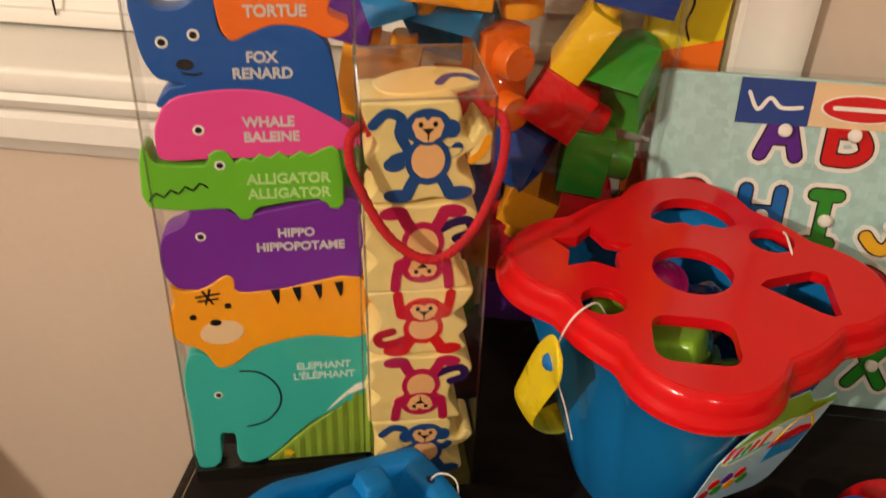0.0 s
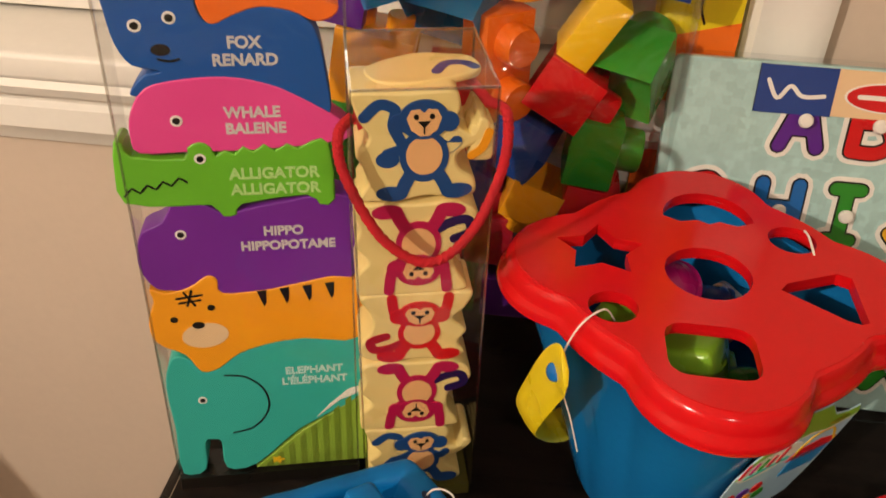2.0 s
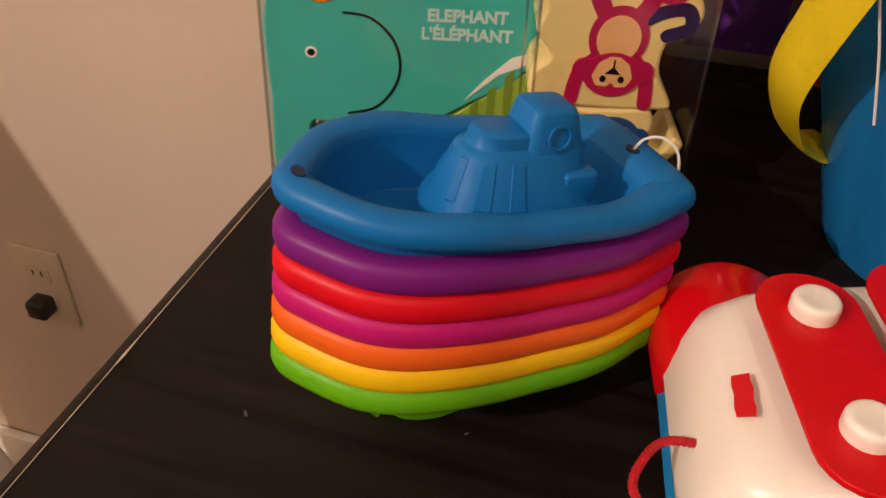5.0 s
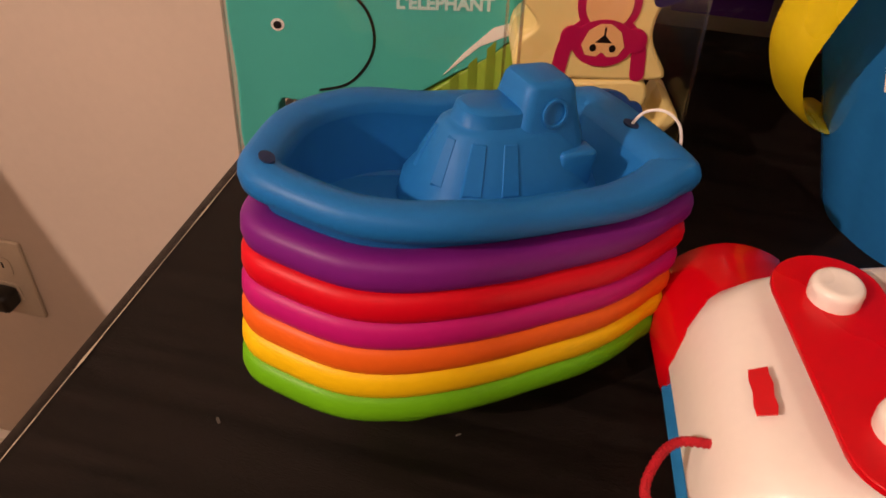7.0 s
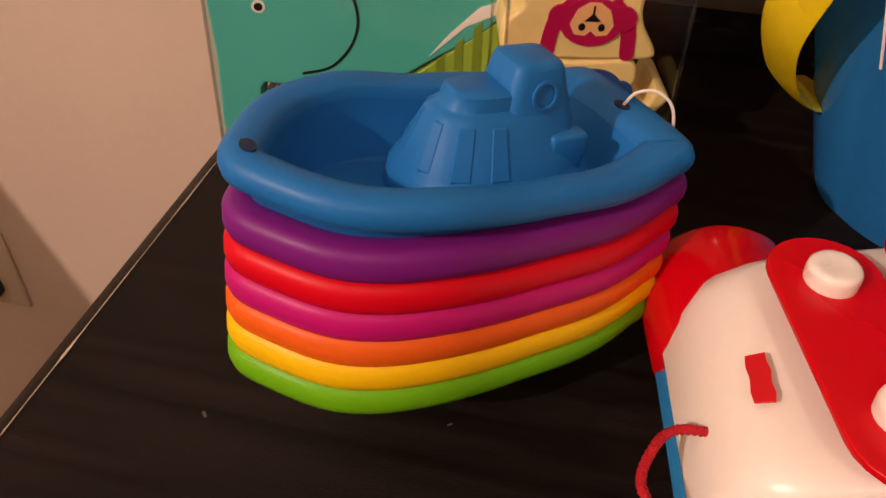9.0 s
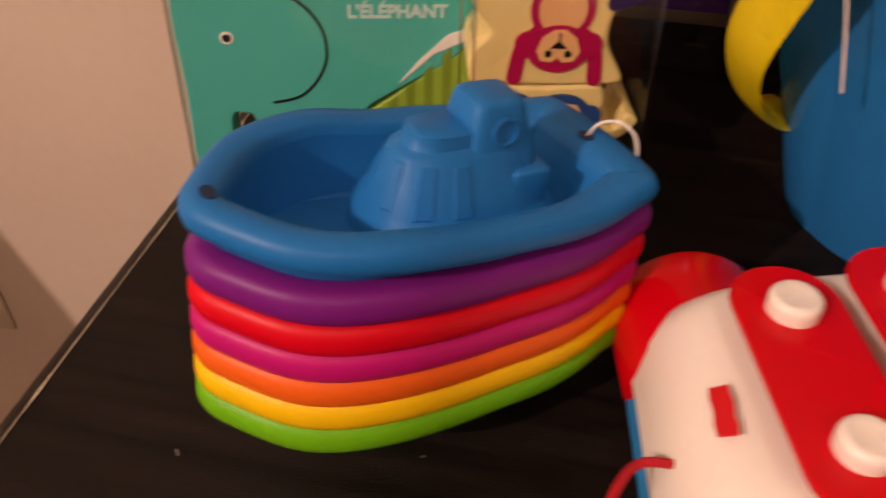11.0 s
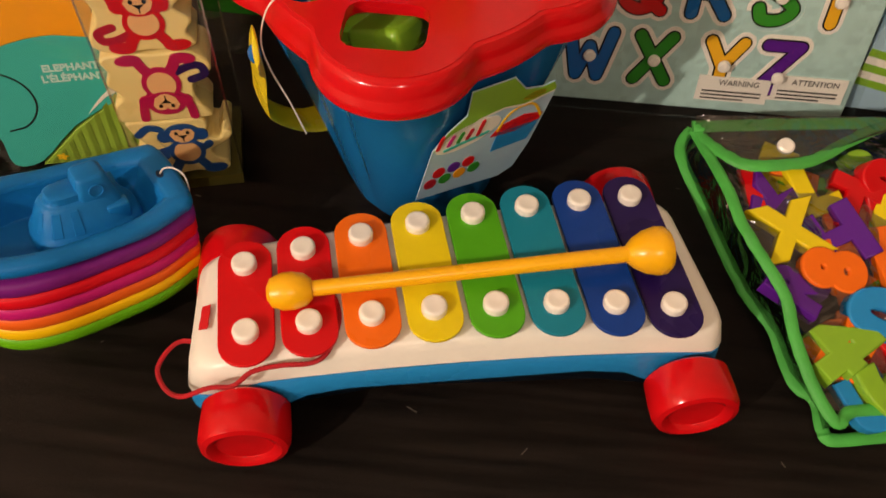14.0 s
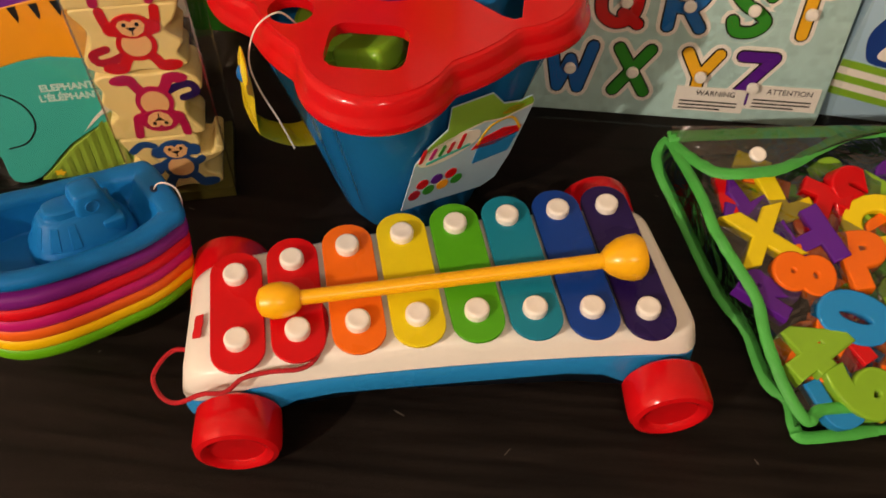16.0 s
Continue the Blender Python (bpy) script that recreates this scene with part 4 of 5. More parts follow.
LIDZ = 0.176
part("body", loft([clover(0.46, 0.0, 0.15, c=(0.003, 0.006)), clover(0.50, 0.0, 0.2, c=(0.003, 0.006)), clover(0.515, 0.004, 0.25, c=(0.003, 0.006)), clover(0.64, 0.06, 0.6, c=(0.002, 0.004)), clover(0.78, 0.12, 0.9, c=(0.001, 0.002)), clover(0.88, 0.158, 1.0), clover(0.90, 0.160), clover(0.90, 0.164), clover(0.85, 0.164), clover(0.74, 0.12, 0.9), clover(0.60, 0.06, 0.6, c=(0.002, 0.006)), clover(0.47, 0.006, 0.25, c=(0.003, 0.006))]), surface("bucket_blue", lin("1476b8"), 0.2, grain=30, vary=0.08, bump=0.02), bucket, "glossy blue bucket body")
lid = part("lid", loft([clover(0.965, 0.157), clover(1.0, 0.1575), clover(1.008, 0.160), clover(1.0, 0.1635), clover(0.982, 0.1655), clover(0.975, 0.1685), clover(0.966, 0.1725), clover(0.948, 0.1755), clover(0.915, 0.1768), clover(0.905, 0.1766), clover(0.895, 0.1761), clover(0.885, 0.1752), clover(0.885, 0.1725), clover(0.90, 0.172), clover(0.95, 0.163)], cap=(False, False)), GLOSS["red"], bucket, "glossy red lid rim")
star = [(0.0250 * (1 if k % 2 == 0 else 0.56) * math.cos(radians(k * 36 + 20)), 0.0250 * (1 if k % 2 == 0 else 0.56) * math.sin(radians(k * 36 + 20))) for k in range(10)]
HOLES = [[(-0.0570 + x, 0.0090 + y * 0.95) for x, y in star], oval(-0.0015, -0.0040, 0.0225, 0.0225),
         [(0.005 + 0.0255 * math.cos(radians(a)), 0.0485 + 0.028 * math.sin(radians(a))) for a in range(0, 181, 12)] + [(-0.0115, 0.0435), (-0.001, 0.0465), (0.005, 0.043), (0.011, 0.0465), (0.021, 0.0435)],
         oval(0.0490, 0.0350, 0.0130, 0.0130), rect(-0.0285, -0.0830, 0.0140, -0.0470, 0.009),
         [(0.034, -0.0125), (0.038, -0.0065), (0.066, 0.0065), (0.073, 0.0035), (0.072, -0.0325), (0.068, -0.0345), (0.062, -0.0325)], oval(-0.0520, -0.0400, 0.0125, 0.0120)]
plate = bmesh.new()
plate.from_mesh(flat([[p[:2] for p in clover(0.925, 0)]] + HOLES, 0.0036, 0.0, at(0, 0, LIDZ - 0.0027)))
bmesh.ops.remove_doubles(plate, verts=plate.verts, dist=0.00005)
part("lid_plate", plate, GLOSS["red"], lid, "glossy red plate with shaped holes")
for h in HOLES:
    cx, cy = sum(p[0] for p in h) / len(h), sum(p[1] for p in h) / len(h)
    grow = [(cx + (x - cx) * 1.12, cy + (y - cy) * 1.12) for x, y in h]
    part("hole_rim", flat([grow, [(cx + (x - cx) * 1.01, cy + (y - cy) * 1.01) for x, y in h]], 0.0040, 0.0006, at(0, 0, LIDZ - 0.0066)), GLOSS["red"], lid)
riv = Vector((0.0895, 0.351, 0.149)) - BC
hn = Vector((-0.70, -0.62, 0.34)).normalized()
strap = smooth_line([Vector(p) - BC for p in ((0.0925, 0.3400, 0.160), (0.0885, 0.3520, 0.147), (0.0815, 0.3660, 0.114), (0.0780, 0.3775, 0.086), (0.0860, 0.3950, 0.060), (0.0970, 0.4090, 0.046), (0.1080, 0.4220, 0.041))], 8, False)
hn_low = Vector((-0.55, -0.25, -0.80))
rings = []
for k, p in enumerate(strap):
    tangent = (strap[min(k + 1, len(strap) - 1)] - strap[max(k - 1, 0)]).normalized()
    w_ = tangent.cross(hn.lerp(hn_low, max(0, k / (len(strap) - 1) - 0.35) / 0.65)).normalized()
    nrm = w_.cross(tangent)
    w = 0.0140 * min(1, math.sqrt(1 - max(0, 1 - k / 6) ** 2) + 0.02) * (1 - 0.25 * min(1, k / 30))
    rings.append([p + w_ * w * math.cos(a) + nrm * 0.0017 * math.sin(a) for a in (2 * math.pi * j / 12 for j in range(12))])
handle = part("handle", loft(rings), PL["lemon"], bucket, "yellow strap handle hanging down")
sx = Vector((0, 0, 1)).cross(hn).normalized()
fm = Matrix((sx, hn.cross(sx), hn)).transposed().to_4x4()
part("rivet", lathe([(0.0, 0.0), (0.0052, 0.0), (0.0048, 0.0022), (0.003, 0.0036), (0.0, 0.0040)], Matrix.Translation(riv) @ fm @ at(0, 0, 0.001), 20), GLOSS["blue"], handle, "blue rivet")
part("tag_thread", tube([(-0.050, -0.040, 0.168), (-0.057, -0.047, 0.180), (-0.068, -0.055, 0.175), (-0.0745, -0.057, 0.155), (-0.0725, -0.0565, 0.135), (-0.065, -0.055, 0.11), (-0.0585, -0.054, 0.085)], 0.0005, 6, 8), PL["white"], bucket, "clear plastic thread")
part("tag_thread", tube([(0.058, 0.046, 0.1765), (0.058, 0.036, 0.1785), (0.058, 0.018, 0.1745), (0.058, 0.014, 0.16)], 0.0007, 6, 8), PL["white"], bucket, "clear plastic thread")
# the card tag on its front
ca, cb, cc = Vector((0.1735, 0.3410, 0.050)), Vector((0.2308, 0.3812, 0.050)), Vector((0.1835, 0.3268, 0.1485))
cu_ = (cb - ca).normalized()
cn_ = cu_.cross(cc - ca).normalized()
tagm = Matrix.Translation(ca - BC) @ Matrix((cu_, cn_.cross(cu_), cn_)).transposed().to_4x4()
card = part("card_tag", flat([mm([(0, 5), (30, 0), (60, -6), (70, -1), (77, 20), (82, 50), (85, 71), (82, 77), (74, 76), (62, 80), (52, 94), (25, 95), (25, 75), (14, 65), (6, 52)])], 0.0006, 0, tagm, 0), PRINT["card_blue"], bucket, "printed card tag in green, white and sky blue")
for nm, o, c in (("green_band", mm([(6.5, 51), (14, 64.4), (25.4, 74.4), (25.4, 94.4), (51.6, 93.4), (61.6, 79.4), (73.6, 75.4), (81.6, 76.4), (84.2, 71), (84, 69), (64, 66), (50, 70), (34, 68), (16, 58)]), "lime"), ("edge_line", mm([(16, 58), (34, 68), (50, 70), (64, 66), (84, 69), (83.6, 67.4), (64, 64.4), (50, 68.4), (34, 66.4), (15, 56)]), "white"), ("cloud", [p for p in oval(0.0285, 0.0555, 0.0215, 0.0105, turn=0.2)], "white"), ("picture", mm([(48, 28), (74, 27), (79, 44), (50, 46)]), "sky"), ("picture", mm([(45, 44), (50, 52), (66, 55), (80, 50), (79, 44), (62, 41)]), "red"), ("picture", mm([(54, 47), (60, 50), (64, 48), (60, 45)]), "crimson"), ("picture", mm([(66, 48), (71, 50), (75, 48), (71, 46)]), "crimson"), ("seal", [p for p in oval(0.070, 0.071, 0.008, 0.0030)], "yellow")):
    part(nm, flat([o], 0.0003 + 0.00008 * (c == "crimson"), 0, tagm @ at(0, 0, 0.0006), 0), PRINT[c], card)
part("picture", flat([stroke(mm([(49, 48), (56, 62), (70, 63), (79, 48)]), 0.0016, 6)], 0.0004, 0, tagm @ at(0, 0, 0.0006)), PRINT["yellow"], card)
for k, (x, c) in enumerate(((10, "crimson"), (15, "red"), (20, "leaf"), (25, "purple"), (30, "amber"), (35, "red"), (40, "leaf"))):
    part("picture_dot", flat([oval((x - 2) * MM, (18 + 9 * (k % 2)) * MM, 0.0042, 0.0048, 14)], 0.0004, 0, tagm @ at(0, 0, 0.0006)), PRINT[c], card)
for k, (x, c, hgt) in enumerate(((9, "red", 10), (16, "magenta", 7), (22, "leaf", 7), (28, "crimson", 7), (35, "red", 11))):
    part("logo_bar", flat([stroke(mm([(x, 53), (x + 2.5, 53 + hgt)]), 0.0026, 2)], 0.0004, 0, tagm @ at(0, 0, 0.0009)), PRINT[c], card)
part("logo_bar", flat([stroke(mm([(14, 49), (42, 52)]), 0.0022, 2)], 0.0004, 0, tagm @ at(0, 0, 0.0009)), PRINT["teal"], card)
# loose shapes inside
for nm, (x, y, z), c, shape in (("loose_cube", (-0.008, -0.036, 0.142), "lime", 0), ("loose_ball", (-0.012, 0.024, 0.142), "magenta", 1), ("loose_disc", (-0.041, -0.018, 0.144), "lime", 2), ("loose_cube", (0.012, -0.034, 0.118), "leaf", 0), ("loose_ball", (0.014, 0.024, 0.128), "navy", 1), ("loose_disc", (-0.020, -0.036, 0.115), "orange", 2), ("loose_cube", (0.022, 0.034, 0.118), "peach", 0), ("loose_disc", (0.01, -0.01, 0.11), "lime", 2)):
    ob = thing(nm, at(BC.x + x, BC.y + y, z) @ Euler((0.5 + x * 20, 0.4 + y * 15, z * 30)).to_matrix().to_4x4(), c.replace("leaf", "green").replace("navy", "blue") + " plastic sorting shape lying in the bucket", "toy block", "sorting shapes in the bucket")
    if shape == 0:
        part("body", box(0, 0, 0, 0.034, 0.034, 0.030, 0.004, 3), PL[c], ob)
    elif shape == 1:
        part("body", lathe([(0.0, -0.017), (0.010, -0.014), (0.0165, -0.005), (0.0165, 0.005), (0.010, 0.014), (0.0, 0.017)]), PL[c], ob)
    else:
        part("body", lathe([(0.0, -0.012), (0.016, -0.012), (0.018, -0.010), (0.018, 0.010), (0.016, 0.012), (0.0, 0.012)]), PL[c], ob)
    part("seam", lathe([(0.0, -0.0006), (0.0185, -0.0006), (0.0185, 0.0006), (0.0, 0.0006)]), PL[c], ob)

# ---- alphabet puzzle board ----
PX0, PX1, PH, PY = 0.150, 0.480, 0.2415, 0.5035
puz = thing("alphabet_puzzle", at(PX0, PY, 0) @ Matrix.Rotation(radians(-12.6), 4, "X"), "pale teal wooden alphabet puzzle board with coloured peg letters", "puzzle")
part("board", flat([rect(0, 0, PX1 - PX0, PH, 0.006)], 0.010, 0.0012, at(0, 0.010) @ UP), MOSAIC, puz, "pale teal mosaic-printed board")
# strokes of the capitals on a grid: pairs of digits are places, a tilde marks a curve
PEN = dict(A="0039 3960 1353", B="0009 ~0949573505 ~0545624000", C="~67491805114062", D="0009 ~093966633000", E="0009 0959 0545 0050", F="0009 0959 0545",
           G="~67491805114062 6264 6444", H="0009 6069 0565", I="3039 1959 1050", J="~5953402002", K="0009 0569 2660", L="0900 0050", M="0009 0933 3369 6960",
           N="0009 0960 6069", O="~39070230626739", P="0009 ~0949674404", Q="~39070230626739 4270", R="0009 ~0949674404 3460", S="~67491907254462401002",
           T="0969 3930", U="~090320406369", V="0930 3069", W="0920 2046 4660 6089", X="0069 0960", Y="0934 3469 3430", Z="0969 6900 0060")


def capital(ch, width, thick, m):
    """One layer of a rounded capital letter: its strokes laid over one another."""
    bm = bmesh.new()
    wide = 4.0 if ch in "QW" else 3.0
    for k, run in enumerate(PEN[ch].split()):
        d = run.strip("~")
        pts = [((int(d[i]) - wide) * 0.0039, (int(d[i + 1]) - 4.5) * 0.0039) for i in range(0, len(d), 2)]
        me = flat([stroke(pts, width, 6 if run[0] == "~" else 1)], thick + k * 0.00004, 0, m)
        bm.from_mesh(me)
        bpy.data.meshes.remove(me)
    return bm


CYC = ["purple", "red", "blue", "leaf", "mustard"]
ROWX = {0: ([0.085, 0.130, 0.175, 0.220, 0.264, 0.308], "ABCDEF"), 1: ([0.031, 0.081, 0.1235, 0.167, 0.212, 0.258, 0.304], "GHIJKLM"), 2: ([0.030, 0.075, 0.120, 0.166, 0.211, 0.2565, 0.2965], "NOPQRST"), 3: ([0.046, 0.090, 0.133, 0.180, 0.231, 0.2715], "UVWXYZ")}
ROWZ = [0.1925, 0.132, 0.079, 0.0245]
for r, (xs, chars) in ROWX.items():
    for x, ch in zip(xs, chars):
        col = CYC[(ord(ch) - 65) % 5]
        mm_ = at(0, 0) @ UP @ at(x, ROWZ[r] + 0.0145)
        rim = part("letter_rim", capital(ch, 0.0168, 0.0004, mm_), PRINT["white"], puz, "white outline of a letter")
        part("letter_edge", capital(ch, 0.0106, 0.0008, mm_), PRINT["ink"], rim)
        part("letter", capital(ch, 0.0082, 0.0012, mm_), PL[col], rim, {"leaf": "green", "mustard": "yellow"}.get(col, col) + " letter")
        part("peg", lathe([(0.0, 0.0), (0.0026, 0.0), (0.0028, 0.002), (0.0042, 0.003), (0.0047, 0.0052), (0.0036, 0.0072), (0.0, 0.0078)], at(0, 0) @ UP @ at(x, ROWZ[r] + 0.0155 - (0.006 if ch == "Z" else 0), 0.0022), 16), GLOSS["white"], rim, "white round peg")
front = lambda nm, o, c, t=0.0008, lab="": part(nm, flat(o, t, 0, UP), PRINT[c], puz, lab)
front("header_band", [rect(0.053, 0.2110, 0.3295, 0.2405)], "peach", 0.0016, "beige cardboard band")
front("header_logo", [rect(0.053, 0.2105, 0.1000, 0.2405)], "navy", 0.0019, "blue panel with a white mark")
front("logo_mark", [stroke([(0.059, 0.231), (0.066, 0.220), (0.073, 0.228), (0.081, 0.222), (0.094, 0.223)], 0.0026)], "white", 0.0022)
front("logo_mark", [oval(0.133, 0.2245, 0.027, 0.0095)], "white", 0.0019)
front("logo_mark", [oval(0.133, 0.2245, 0.0255, 0.0085)], "red", 0.0022)
front("logo_mark", [stroke([(0.115, 0.2245), (0.151, 0.2245)], 0.003)], "white", 0.0025)
for x0, ttl in ((0.217, "WARNING"), (0.272, "ATTENTION")):
    front("sticker", [rect(x0, 0.009 + (x0 - 0.217) * 0.09, x0 + 0.053, 0.029 + (x0 - 0.217) * 0.09)], "white", 0.0016, "white warning sticker")
    part("lettering", word(ttl, 0.0062, 0.0003, at(0, -0.0016) @ UP @ at(x0 + 0.030, 0.0225 + (x0 - 0.217) * 0.09)), PRINT["ink"], puz)
    for k in range(3):
        front("print_bar", [rect(x0 + 0.004, 0.0105 + k * 0.003 + (x0 - 0.217) * 0.09, x0 + 0.048 - 0.012 * (k == 0), 0.0117 + k * 0.003 + (x0 - 0.217) * 0.09)], "ink", 0.0018)
part("shrink_wrap", box((PX1 - PX0) / 2, 0.003, PH / 2, PX1 - PX0 + 0.006, 0.030, PH + 0.004), FILM, puz, "clear shrink wrap")

# ---- package beside the puzzle ----
pk = thing("toy_package", at(0.4835, 0.520, 0) @ Matrix.Rotation(radians(-4), 4, "Z"), "pale blue printed toy package with green stripes", "package")
part("carton", box(0.09, 0.03, 0.11, 0.18, 0.06, 0.22, 0.001), PRINT["card_blue"], pk)
for k in range(5):
    z = 6.5 * k
    part("stripe", flat([mm([(0, 24 + z), (110, 4 + z), (110, 10.5 + z), (0, 30.5 + z)])], 0.0004, 0, UP), PRINT["lime" if k % 2 == 0 else "white"], pk)
part("picture", flat([mm([(14, 62), (22, 54), (46, 52), (66, 60), (70, 84), (58, 104), (34, 108), (18, 98), (10, 80)])], 0.0005, 0, UP, 4), PRINT["navy"], pk)
part("picture", flat([mm([(22, 62), (32, 58), (42, 64), (40, 72), (28, 74)])], 0.0009, 0, UP, 4), PRINT["white"], pk)

# ---- bag of big building blocks ----
bag = thing("block_bag", at(0, 0, 0), "large clear plastic bag of big building blocks", "plastic bag")
BX0, BX1, BY0, BY1, BH = -0.087, 0.154, 0.512, 0.584, 0.40
part("film", box((BX0 + BX1) / 2, (BY0 + BY1) / 2, BH / 2 + 0.001, BX1 - BX0, BY1 - BY0, BH, 0.012, 3), BAGFILM, bag)
part("seam", box(BX1 + 0.003, (BY0 + BY1) / 2, BH / 2, 0.006, 0.0006, BH), BAGFILM, bag)


def big_block(x, y, z, w, h, d, colour, turn, studs=2, tilt=0.0):
    m = at(x - 0.010, y + 0.011, z) @ Euler((radians(tilt), radians(turn), radians(tilt * 0.4))).to_matrix().to_4x4()
    ob = thing("building_block", m, {"leaf": "green", "sky": "light blue", "navy": "blue", "amber": "yellow"}.get(colour, colour) + " plastic building block with round studs in the bag", "toy block", "building blocks in the bag")
    bm = bmesh.new()
    bmesh.ops.create_cube(bm, size=1, matrix=Matrix.Diagonal((w, d, h, 1)))
    under = [f for f in bm.faces if f.normal.z < -0.5]
    bmesh.ops.inset_individual(bm, faces=under, thickness=0.0028)
    bmesh.ops.translate(bm, verts=under[0].verts, vec=(0, 0, h * 0.82))
    bmesh.ops.bevel(bm, geom=bm.edges[:], offset=0.0011, segments=2, affect="EDGES", profile=0.5)
    part("body", bm, PL[colour], ob)
    r = min(w / studs, d) * 0.36
    for k in range(studs):
        part("stud", lathe([(r, 0.0), (r, r * 0.95), (r * 0.92, r * 1.08), (0.0, r * 1.08)], at(-w / 2 + w * (k + 0.5) / studs, 0, h / 2), 24), PL[colour], ob)
    return ob


for row in ((0.018, 0.53, 0.300, 0.060, 0.040, 0.045, "amber", 184, 2), (0.062, 0.53, 0.305, 0.040, 0.036, 0.045, "amber", 176, 1), (0.106, 0.528, 0.258, 0.022, 0.046, 0.036, "yellow", 30, 1),
            (0.049, 0.530, 0.228, 0.070, 0.026, 0.036, "orange", 90, 2, 82), (0.094, 0.524, 0.218, 0.036, 0.040, 0.040, "red", 118, 1, 10), (0.133, 0.533, 0.228, 0.042, 0.040, 0.044, "leaf", 4, 1, -58), (0.115, 0.524, 0.180, 0.046, 0.032, 0.040, "leaf", 96, 1),
            (0.135, 0.535, 0.300, 0.050, 0.034, 0.05, "navy", 10, 2), (0.070, 0.53, 0.178, 0.042, 0.040, 0.04, "navy", -70, 1, -15), (0.080, 0.526, 0.138, 0.036, 0.030, 0.04, "amber", 200, 1), (0.118, 0.526, 0.140, 0.036, 0.026, 0.036, "red", 10, 1),
            (0.020, 0.535, 0.262, 0.050, 0.036, 0.036, "sky", 4, 2, -50), (-0.024, 0.53, 0.290, 0.032, 0.050, 0.04, "sky", -20, 1), (-0.050, 0.535, 0.27, 0.04, 0.04, 0.04, "purple", 10, 1), (0.025, 0.535, 0.20, 0.05, 0.04, 0.04, "red", 90, 1), (-0.03, 0.535, 0.22, 0.05, 0.05, 0.04, "amber", 10, 2),
            (0.09, 0.535, 0.10, 0.05, 0.034, 0.04, "sky", 80, 1), (0.135, 0.535, 0.095, 0.04, 0.04, 0.04, "navy", 20, 1), (0.05, 0.535, 0.10, 0.04, 0.04, 0.04, "crimson", 0, 1), (0.075, 0.535, 0.05, 0.05, 0.034, 0.04, "purple", 0, 1), (0.13, 0.535, 0.045, 0.05, 0.04, 0.04, "red", 90, 1), (0.02, 0.535, 0.06, 0.05, 0.05, 0.04, "leaf", 0, 2),
            (-0.04, 0.535, 0.16, 0.05, 0.05, 0.04, "leaf", 0, 2), (-0.03, 0.535, 0.10, 0.05, 0.05, 0.04, "amber", 0, 2), (0.08, 0.545, 0.345, 0.06, 0.04, 0.04, "red", 8, 2), (0.0, 0.545, 0.35, 0.06, 0.04, 0.04, "orange", -8, 2), (0.14, 0.545, 0.35, 0.04, 0.05, 0.04, "leaf", 8, 1), (0.035, 0.54, 0.14, 0.04, 0.03, 0.04, "navy", 30, 1)):
    big_block(*row)
yp = thing("yellow_package", at(0.136, 0.574, 0), "lime yellow flat package with a dark line print", "package")
part("carton", box(0.028, 0.012, 0.18, 0.052, 0.022, 0.36, 0.001), PRINT["lemon"], yp)
part("orange_base", flat([mm([(2, 0), (54, 0), (54, 252), (2, 238)])], 0.0006, 0, at(0, 0.001) @ UP), PRINT["orange"], yp)
part("print_line", flat([stroke(mm([(26, 290), (30, 275), (27, 262), (31, 250)]), 0.0016)], 0.0005, 0, at(0, 0.001) @ UP), PRINT["ink"], yp)

# ---- clear pouch of magnetic letters ----
pouch = thing("letter_pouch", at(0.402, 0.245, 0), "clear vinyl pouch with bright green piping full of letters", "pouch")
PW = 0.26


def on_pouch(u, v, lift=0.0):
    """A place on the pouch's sloping face: u to its right end, v up from its foot."""
    x = 0.015 - 0.072 * v + u * PW
    y = -0.004 + 0.176 * v + 0.03 * u
    z = 0.020 + 0.040 * v + 0.012 * math.sin(math.pi * v) + lift
    return Vector((x, y, z))


skin = bmesh.new()
grid = [[skin.verts.new(on_pouch(i / 14, j / 14) + Vector((0, 0, 0.0035 * noise.noise((i * 0.6, j * 0.5, 2))))) for j in range(15)] for i in range(15)]
for i in range(14):
    for j in range(14):
        skin.faces.new((grid[i][j], grid[i + 1][j], grid[i + 1][j + 1], grid[i][j + 1]))
part("front_panel", skin, POUCHF, pouch, "clear wrinkled vinyl")
SEAM_LOW = [Vector(p) / 1000 for p in ((66, -1, 3), (24, -10, 3), (17, -5, 4), (15, 12, 6), (3, 23, 8), (-6, 55, 13), (-19, 71, 18), (-30, 89, 25), (-40, 110, 32), (-51, 133, 40), (-61, 158, 46), (-60, 172, 48), (-54, 180, 52))]
SEAM_TOP = [Vector(p) / 1000 for p in ((58, 4, 22), (26, -2, 24), (15, -11, 26), (2, 7, 34), (-7, 31, 43), (-12, 53, 51), (-25, 75, 58), (-35, 95, 62), (-40, 115, 64), (-46, 139, 62), (-55, 172, 58))]


def along(line, v):
    """The place at a share v of a line's points."""
    s = max(0.0, min(0.9999, v)) * (len(line) - 1)
    return line[int(s)].lerp(line[int(s) + 1], s - int(s))


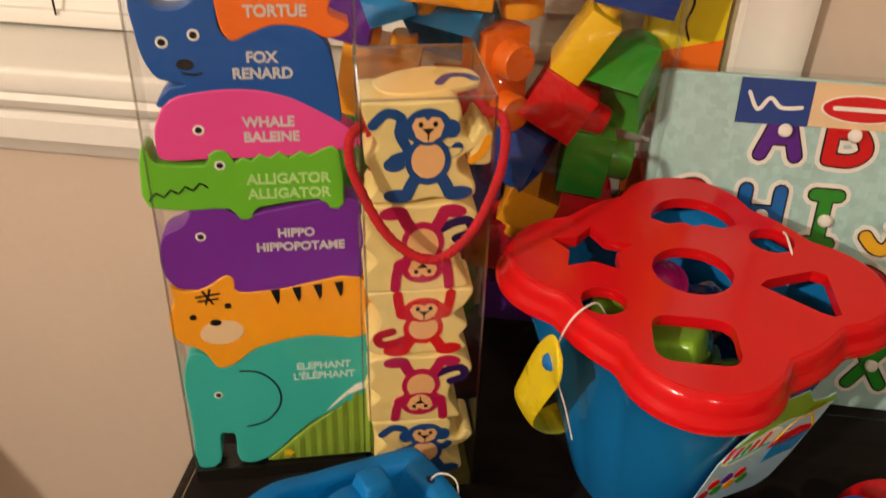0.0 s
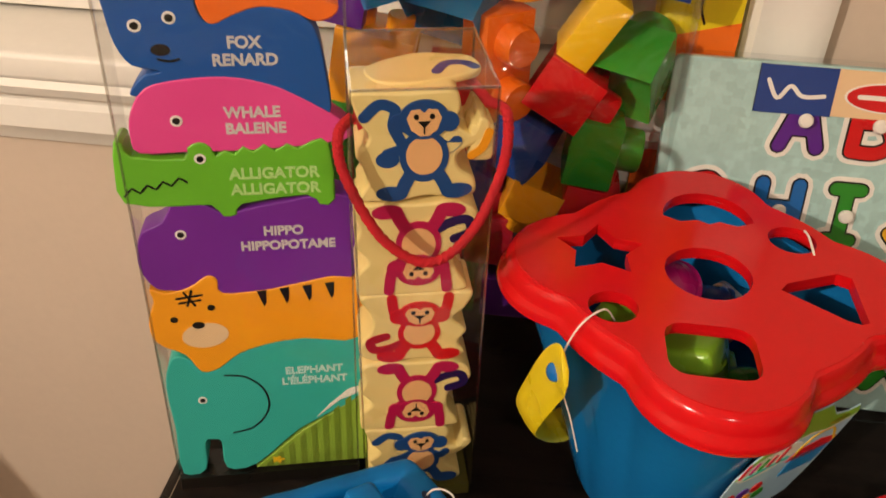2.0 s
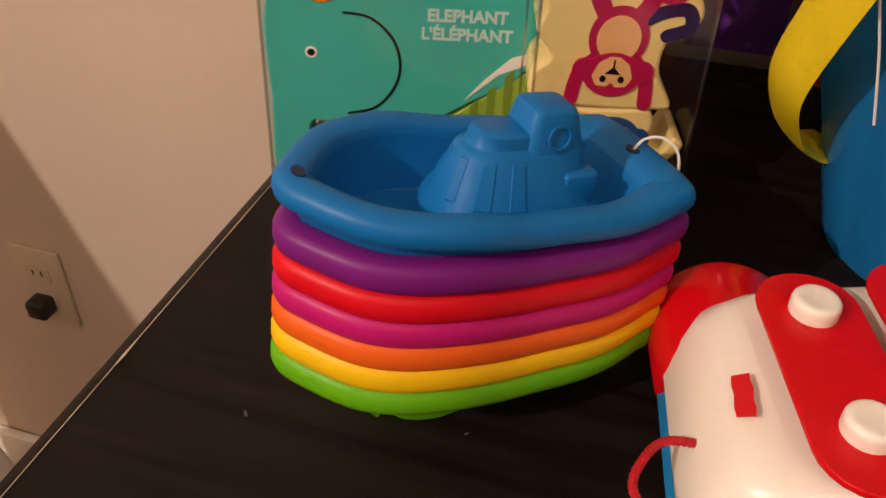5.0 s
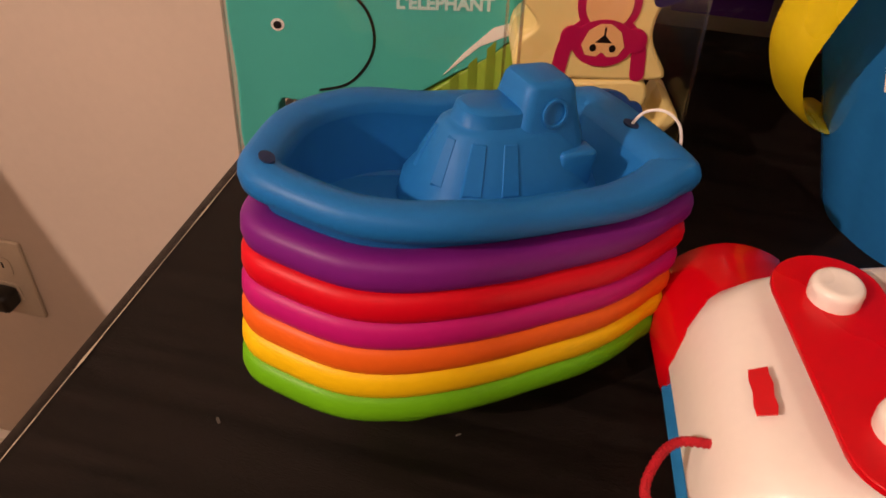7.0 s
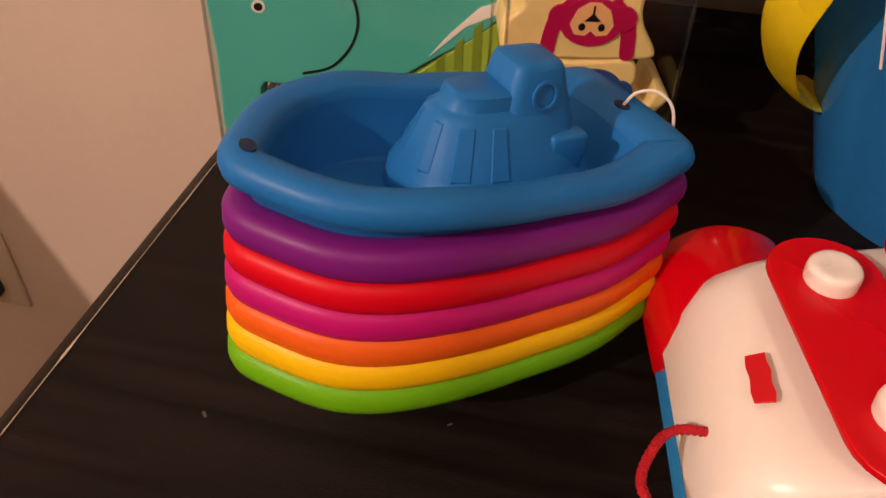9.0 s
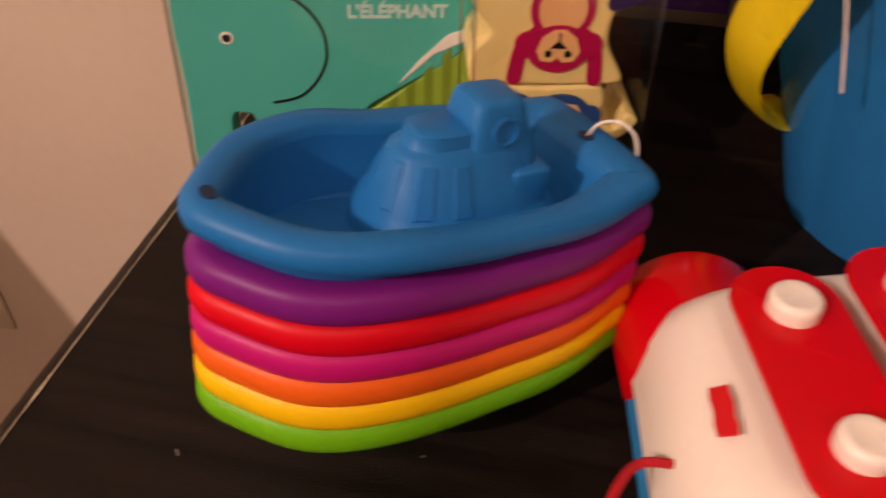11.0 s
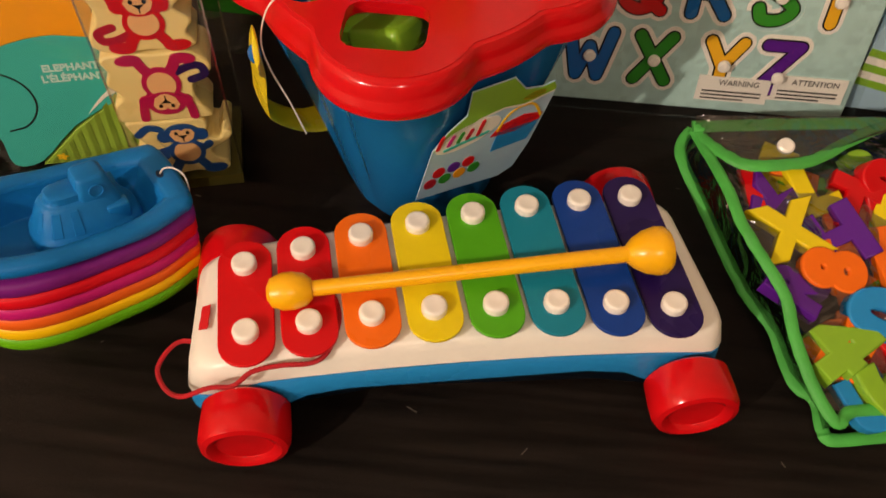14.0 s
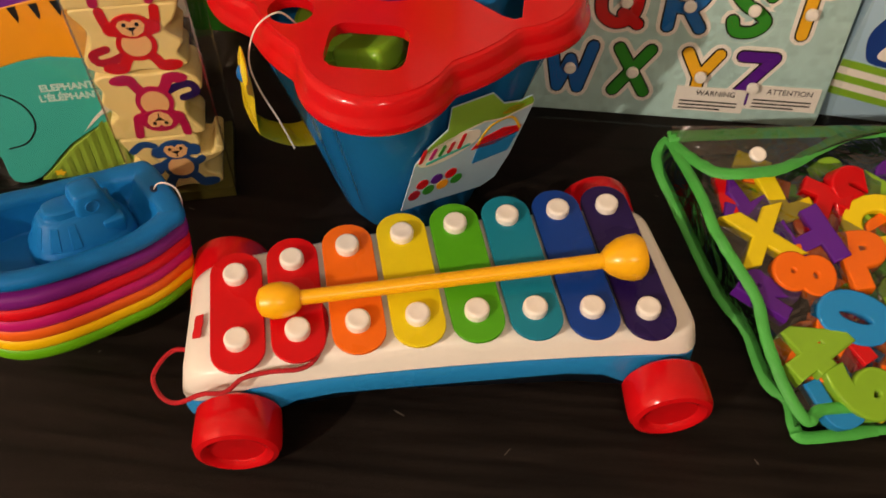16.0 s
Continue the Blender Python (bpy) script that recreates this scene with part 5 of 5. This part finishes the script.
low = lambda v: along(SEAM_LOW[2:], v)
side = bmesh.new()
cols = [(side.verts.new(low(k / 14)), side.verts.new(along(SEAM_TOP[2:], k / 14))) for k in range(15)]
for a, b in zip(cols, cols[1:]):
    side.faces.new((a[0], a[1], b[1], b[0]))
part("side_panel", side, POUCHF, pouch, "clear vinyl gusset")
fsk = bmesh.new()
cols = [(fsk.verts.new(low(0) + Vector((PW * k / 8, 0.03 * k / 8, 0))), fsk.verts.new(on_pouch(k / 8, 0))) for k in range(9)]
for a, b in zip(cols, cols[1:]):
    fsk.faces.new((a[0], a[1], b[1], b[0]))
part("side_panel", fsk, POUCHF, pouch, "clear vinyl gusset")
GREENP = surface("green_piping", lin("45b048"), 0.5, grain=120, vary=0.2, bump=0.3)


def ribbon(points, width, up, steps=8):
    """A soft flat binding tape along a line."""
    pts = smooth_line([Vector(p) for p in points], steps, False)
    rings = []
    for i, p in enumerate(pts):
        d = (pts[min(i + 1, len(pts) - 1)] - pts[max(i - 1, 0)]).normalized()
        s = d.cross(up).normalized()
        q = s.cross(d)
        wv = width / 2 * (1 + 0.12 * noise.noise((i * 0.5, 0, 4)))
        j = q * 0.0012 * noise.noise((i * 0.35, 5, 0))
        rings.append([p + j + s * wv * math.cos(a) + q * 0.0016 * math.sin(a) for a in (2 * math.pi * k / 10 for k in range(10))])
    return loft(rings)


UPV = Vector((-0.2, -0.3, 1)).normalized()
part("piping", ribbon(SEAM_TOP, 0.0070, UPV), GREENP, pouch, "green binding tape")
part("piping", ribbon(SEAM_LOW, 0.0076, UPV), GREENP, pouch, "green binding tape")
part("piping", ribbon([SEAM_TOP[0].lerp(Vector((0.275, 0.030, 0.022)), k / 8) for k in range(9)], 0.0060, UPV), GREENP, pouch, "green binding tape")
part("piping", ribbon([SEAM_LOW[0].lerp(Vector((0.285, 0.018, 0.003)), k / 8) for k in range(9)], 0.0060, UPV), GREENP, pouch, "green binding tape")
part("piping", ribbon([on_pouch(k / 8, 1.0, 0.002 + 0.004 * math.sin(math.pi * k / 8)) for k in range(9)], 0.0085, UPV), GREENP, pouch, "green binding tape")
flap = [Vector(p) / 1000 for p in ((-55, 172, 59), (-46, 156, 62), (-31, 138, 67), (-11, 137, 69), (12, 144, 69), (38, 164, 68), (66, 182, 67), (110, 190, 68), (205, 200, 70))]
part("flap_piping", ribbon(flap, 0.0080, UPV), GREENP, pouch, "green binding tape")
fl = bmesh.new()
fl_low = smooth_line(flap, 4, False)
cols = [(fl.verts.new(p), fl.verts.new(on_pouch(max(0, min(1, i / (len(fl_low) - 1))) * 0.98, 1.0, 0.012))) for i, p in enumerate(fl_low)]
for a, b in zip(cols, cols[1:]):
    fl.faces.new((a[0], a[1], b[1], b[0]))
part("flap", fl, POUCHF, pouch, "clear vinyl flap")
for u, v in ((0.170, 0.865), (0.60, 0.90)):
    p = on_pouch(u, v, 0.010)
    part("snap", lathe([(0.0, 0), (0.0055, 0), (0.0052, 0.002), (0.004, 0.003), (0.0, 0.0026)], Matrix.Translation(p) @ Matrix.Rotation(radians(20), 4, "X"), 20), GLOSS["white"], pouch, "white snap button")
LETTERC = ["lemon", "purple", "red", "orange", "sky", "lime", "red", "purple", "lemon", "orange", "green"]
meshes = {}
rng = random.Random(11)


def magnet(ch, colour, u, v, turn, drop, size=0.040):
    key = (ch, colour)
    if key not in meshes:
        me = word(ch, 1.0, 0.17, at(-0.0, -0.35), 0.046, 0.030)
        me.transform(Matrix.Diagonal((0.04, 0.04, 0.04, 1)))
        meshes[key] = me
    p = Vector((0.402, 0.245, 0)) + on_pouch(u, v, -drop)
    m = Matrix.Translation(p) @ Matrix.Rotation(radians(16 + rng.uniform(-14, 14)), 4, "X") @ Matrix.Rotation(radians(rng.uniform(-14, 14)), 4, "Y") @ Matrix.Rotation(radians(turn), 4, "Z") @ Matrix.Scale(size / 0.04, 4)
    nice = {"lemon": "yellow", "sky": "blue", "lime": "lime green"}.get(colour, colour)
    ob = part("magnetic_letter", me if key not in meshes else meshes[key], GLOSS[colour])
    ob.matrix_basis = m
    tagged(ob, nice + " plastic magnetic letter lying in the pouch", "toy letter", "magnetic letters in the pouch")
    return ob


for ch, c, u, v, t, s in (("X", "lemon", 0.09, 0.58, 20, 0.044), ("0", "sky", 0.21, 0.30, 75, 0.054), ("8", "orange", 0.14, 0.44, 85, 0.046), ("4", "lime", 0.085, 0.20, -50, 0.054), ("6", "lime", 0.15, 0.075, 80, 0.056), ("P", "orange", 0.30, 0.48, 10, 0.050), ("R", "purple", 0.035, 0.38, 60, 0.042), ("H", "purple", 0.20, 0.56, 30, 0.046), ("S", "red", 0.36, 0.74, 15, 0.050), ("L", "lemon", 0.20, 0.76, 25, 0.048), ("I", "red", 0.06, 0.73, 10, 0.040), ("O", "lemon", 0.39, 0.62, 0, 0.048), ("9", "lime", 0.36, 0.34, 40, 0.046), ("E", "sky", 0.33, 0.14, 12, 0.050), ("K", "purple", 0.10, 0.70, 80, 0.04), ("T", "red", 0.27, 0.68, -20, 0.044), ("U", "sky", 0.10, 0.05, 30, 0.04), ("I", "orange", 0.03, 0.17, 30, 0.034)):
    magnet(ch, c, u, v, t, 0.007, s)
for k in range(120):
    magnet("ABCEFGHKLMNPRSTUZ2345789"[k % 24], LETTERC[(k * 7) % 11], rng.uniform(0.10, 0.96), rng.uniform(0.05, 0.84), rng.uniform(0, 360), rng.uniform(0.009, 0.016), rng.uniform(0.034, 0.044))
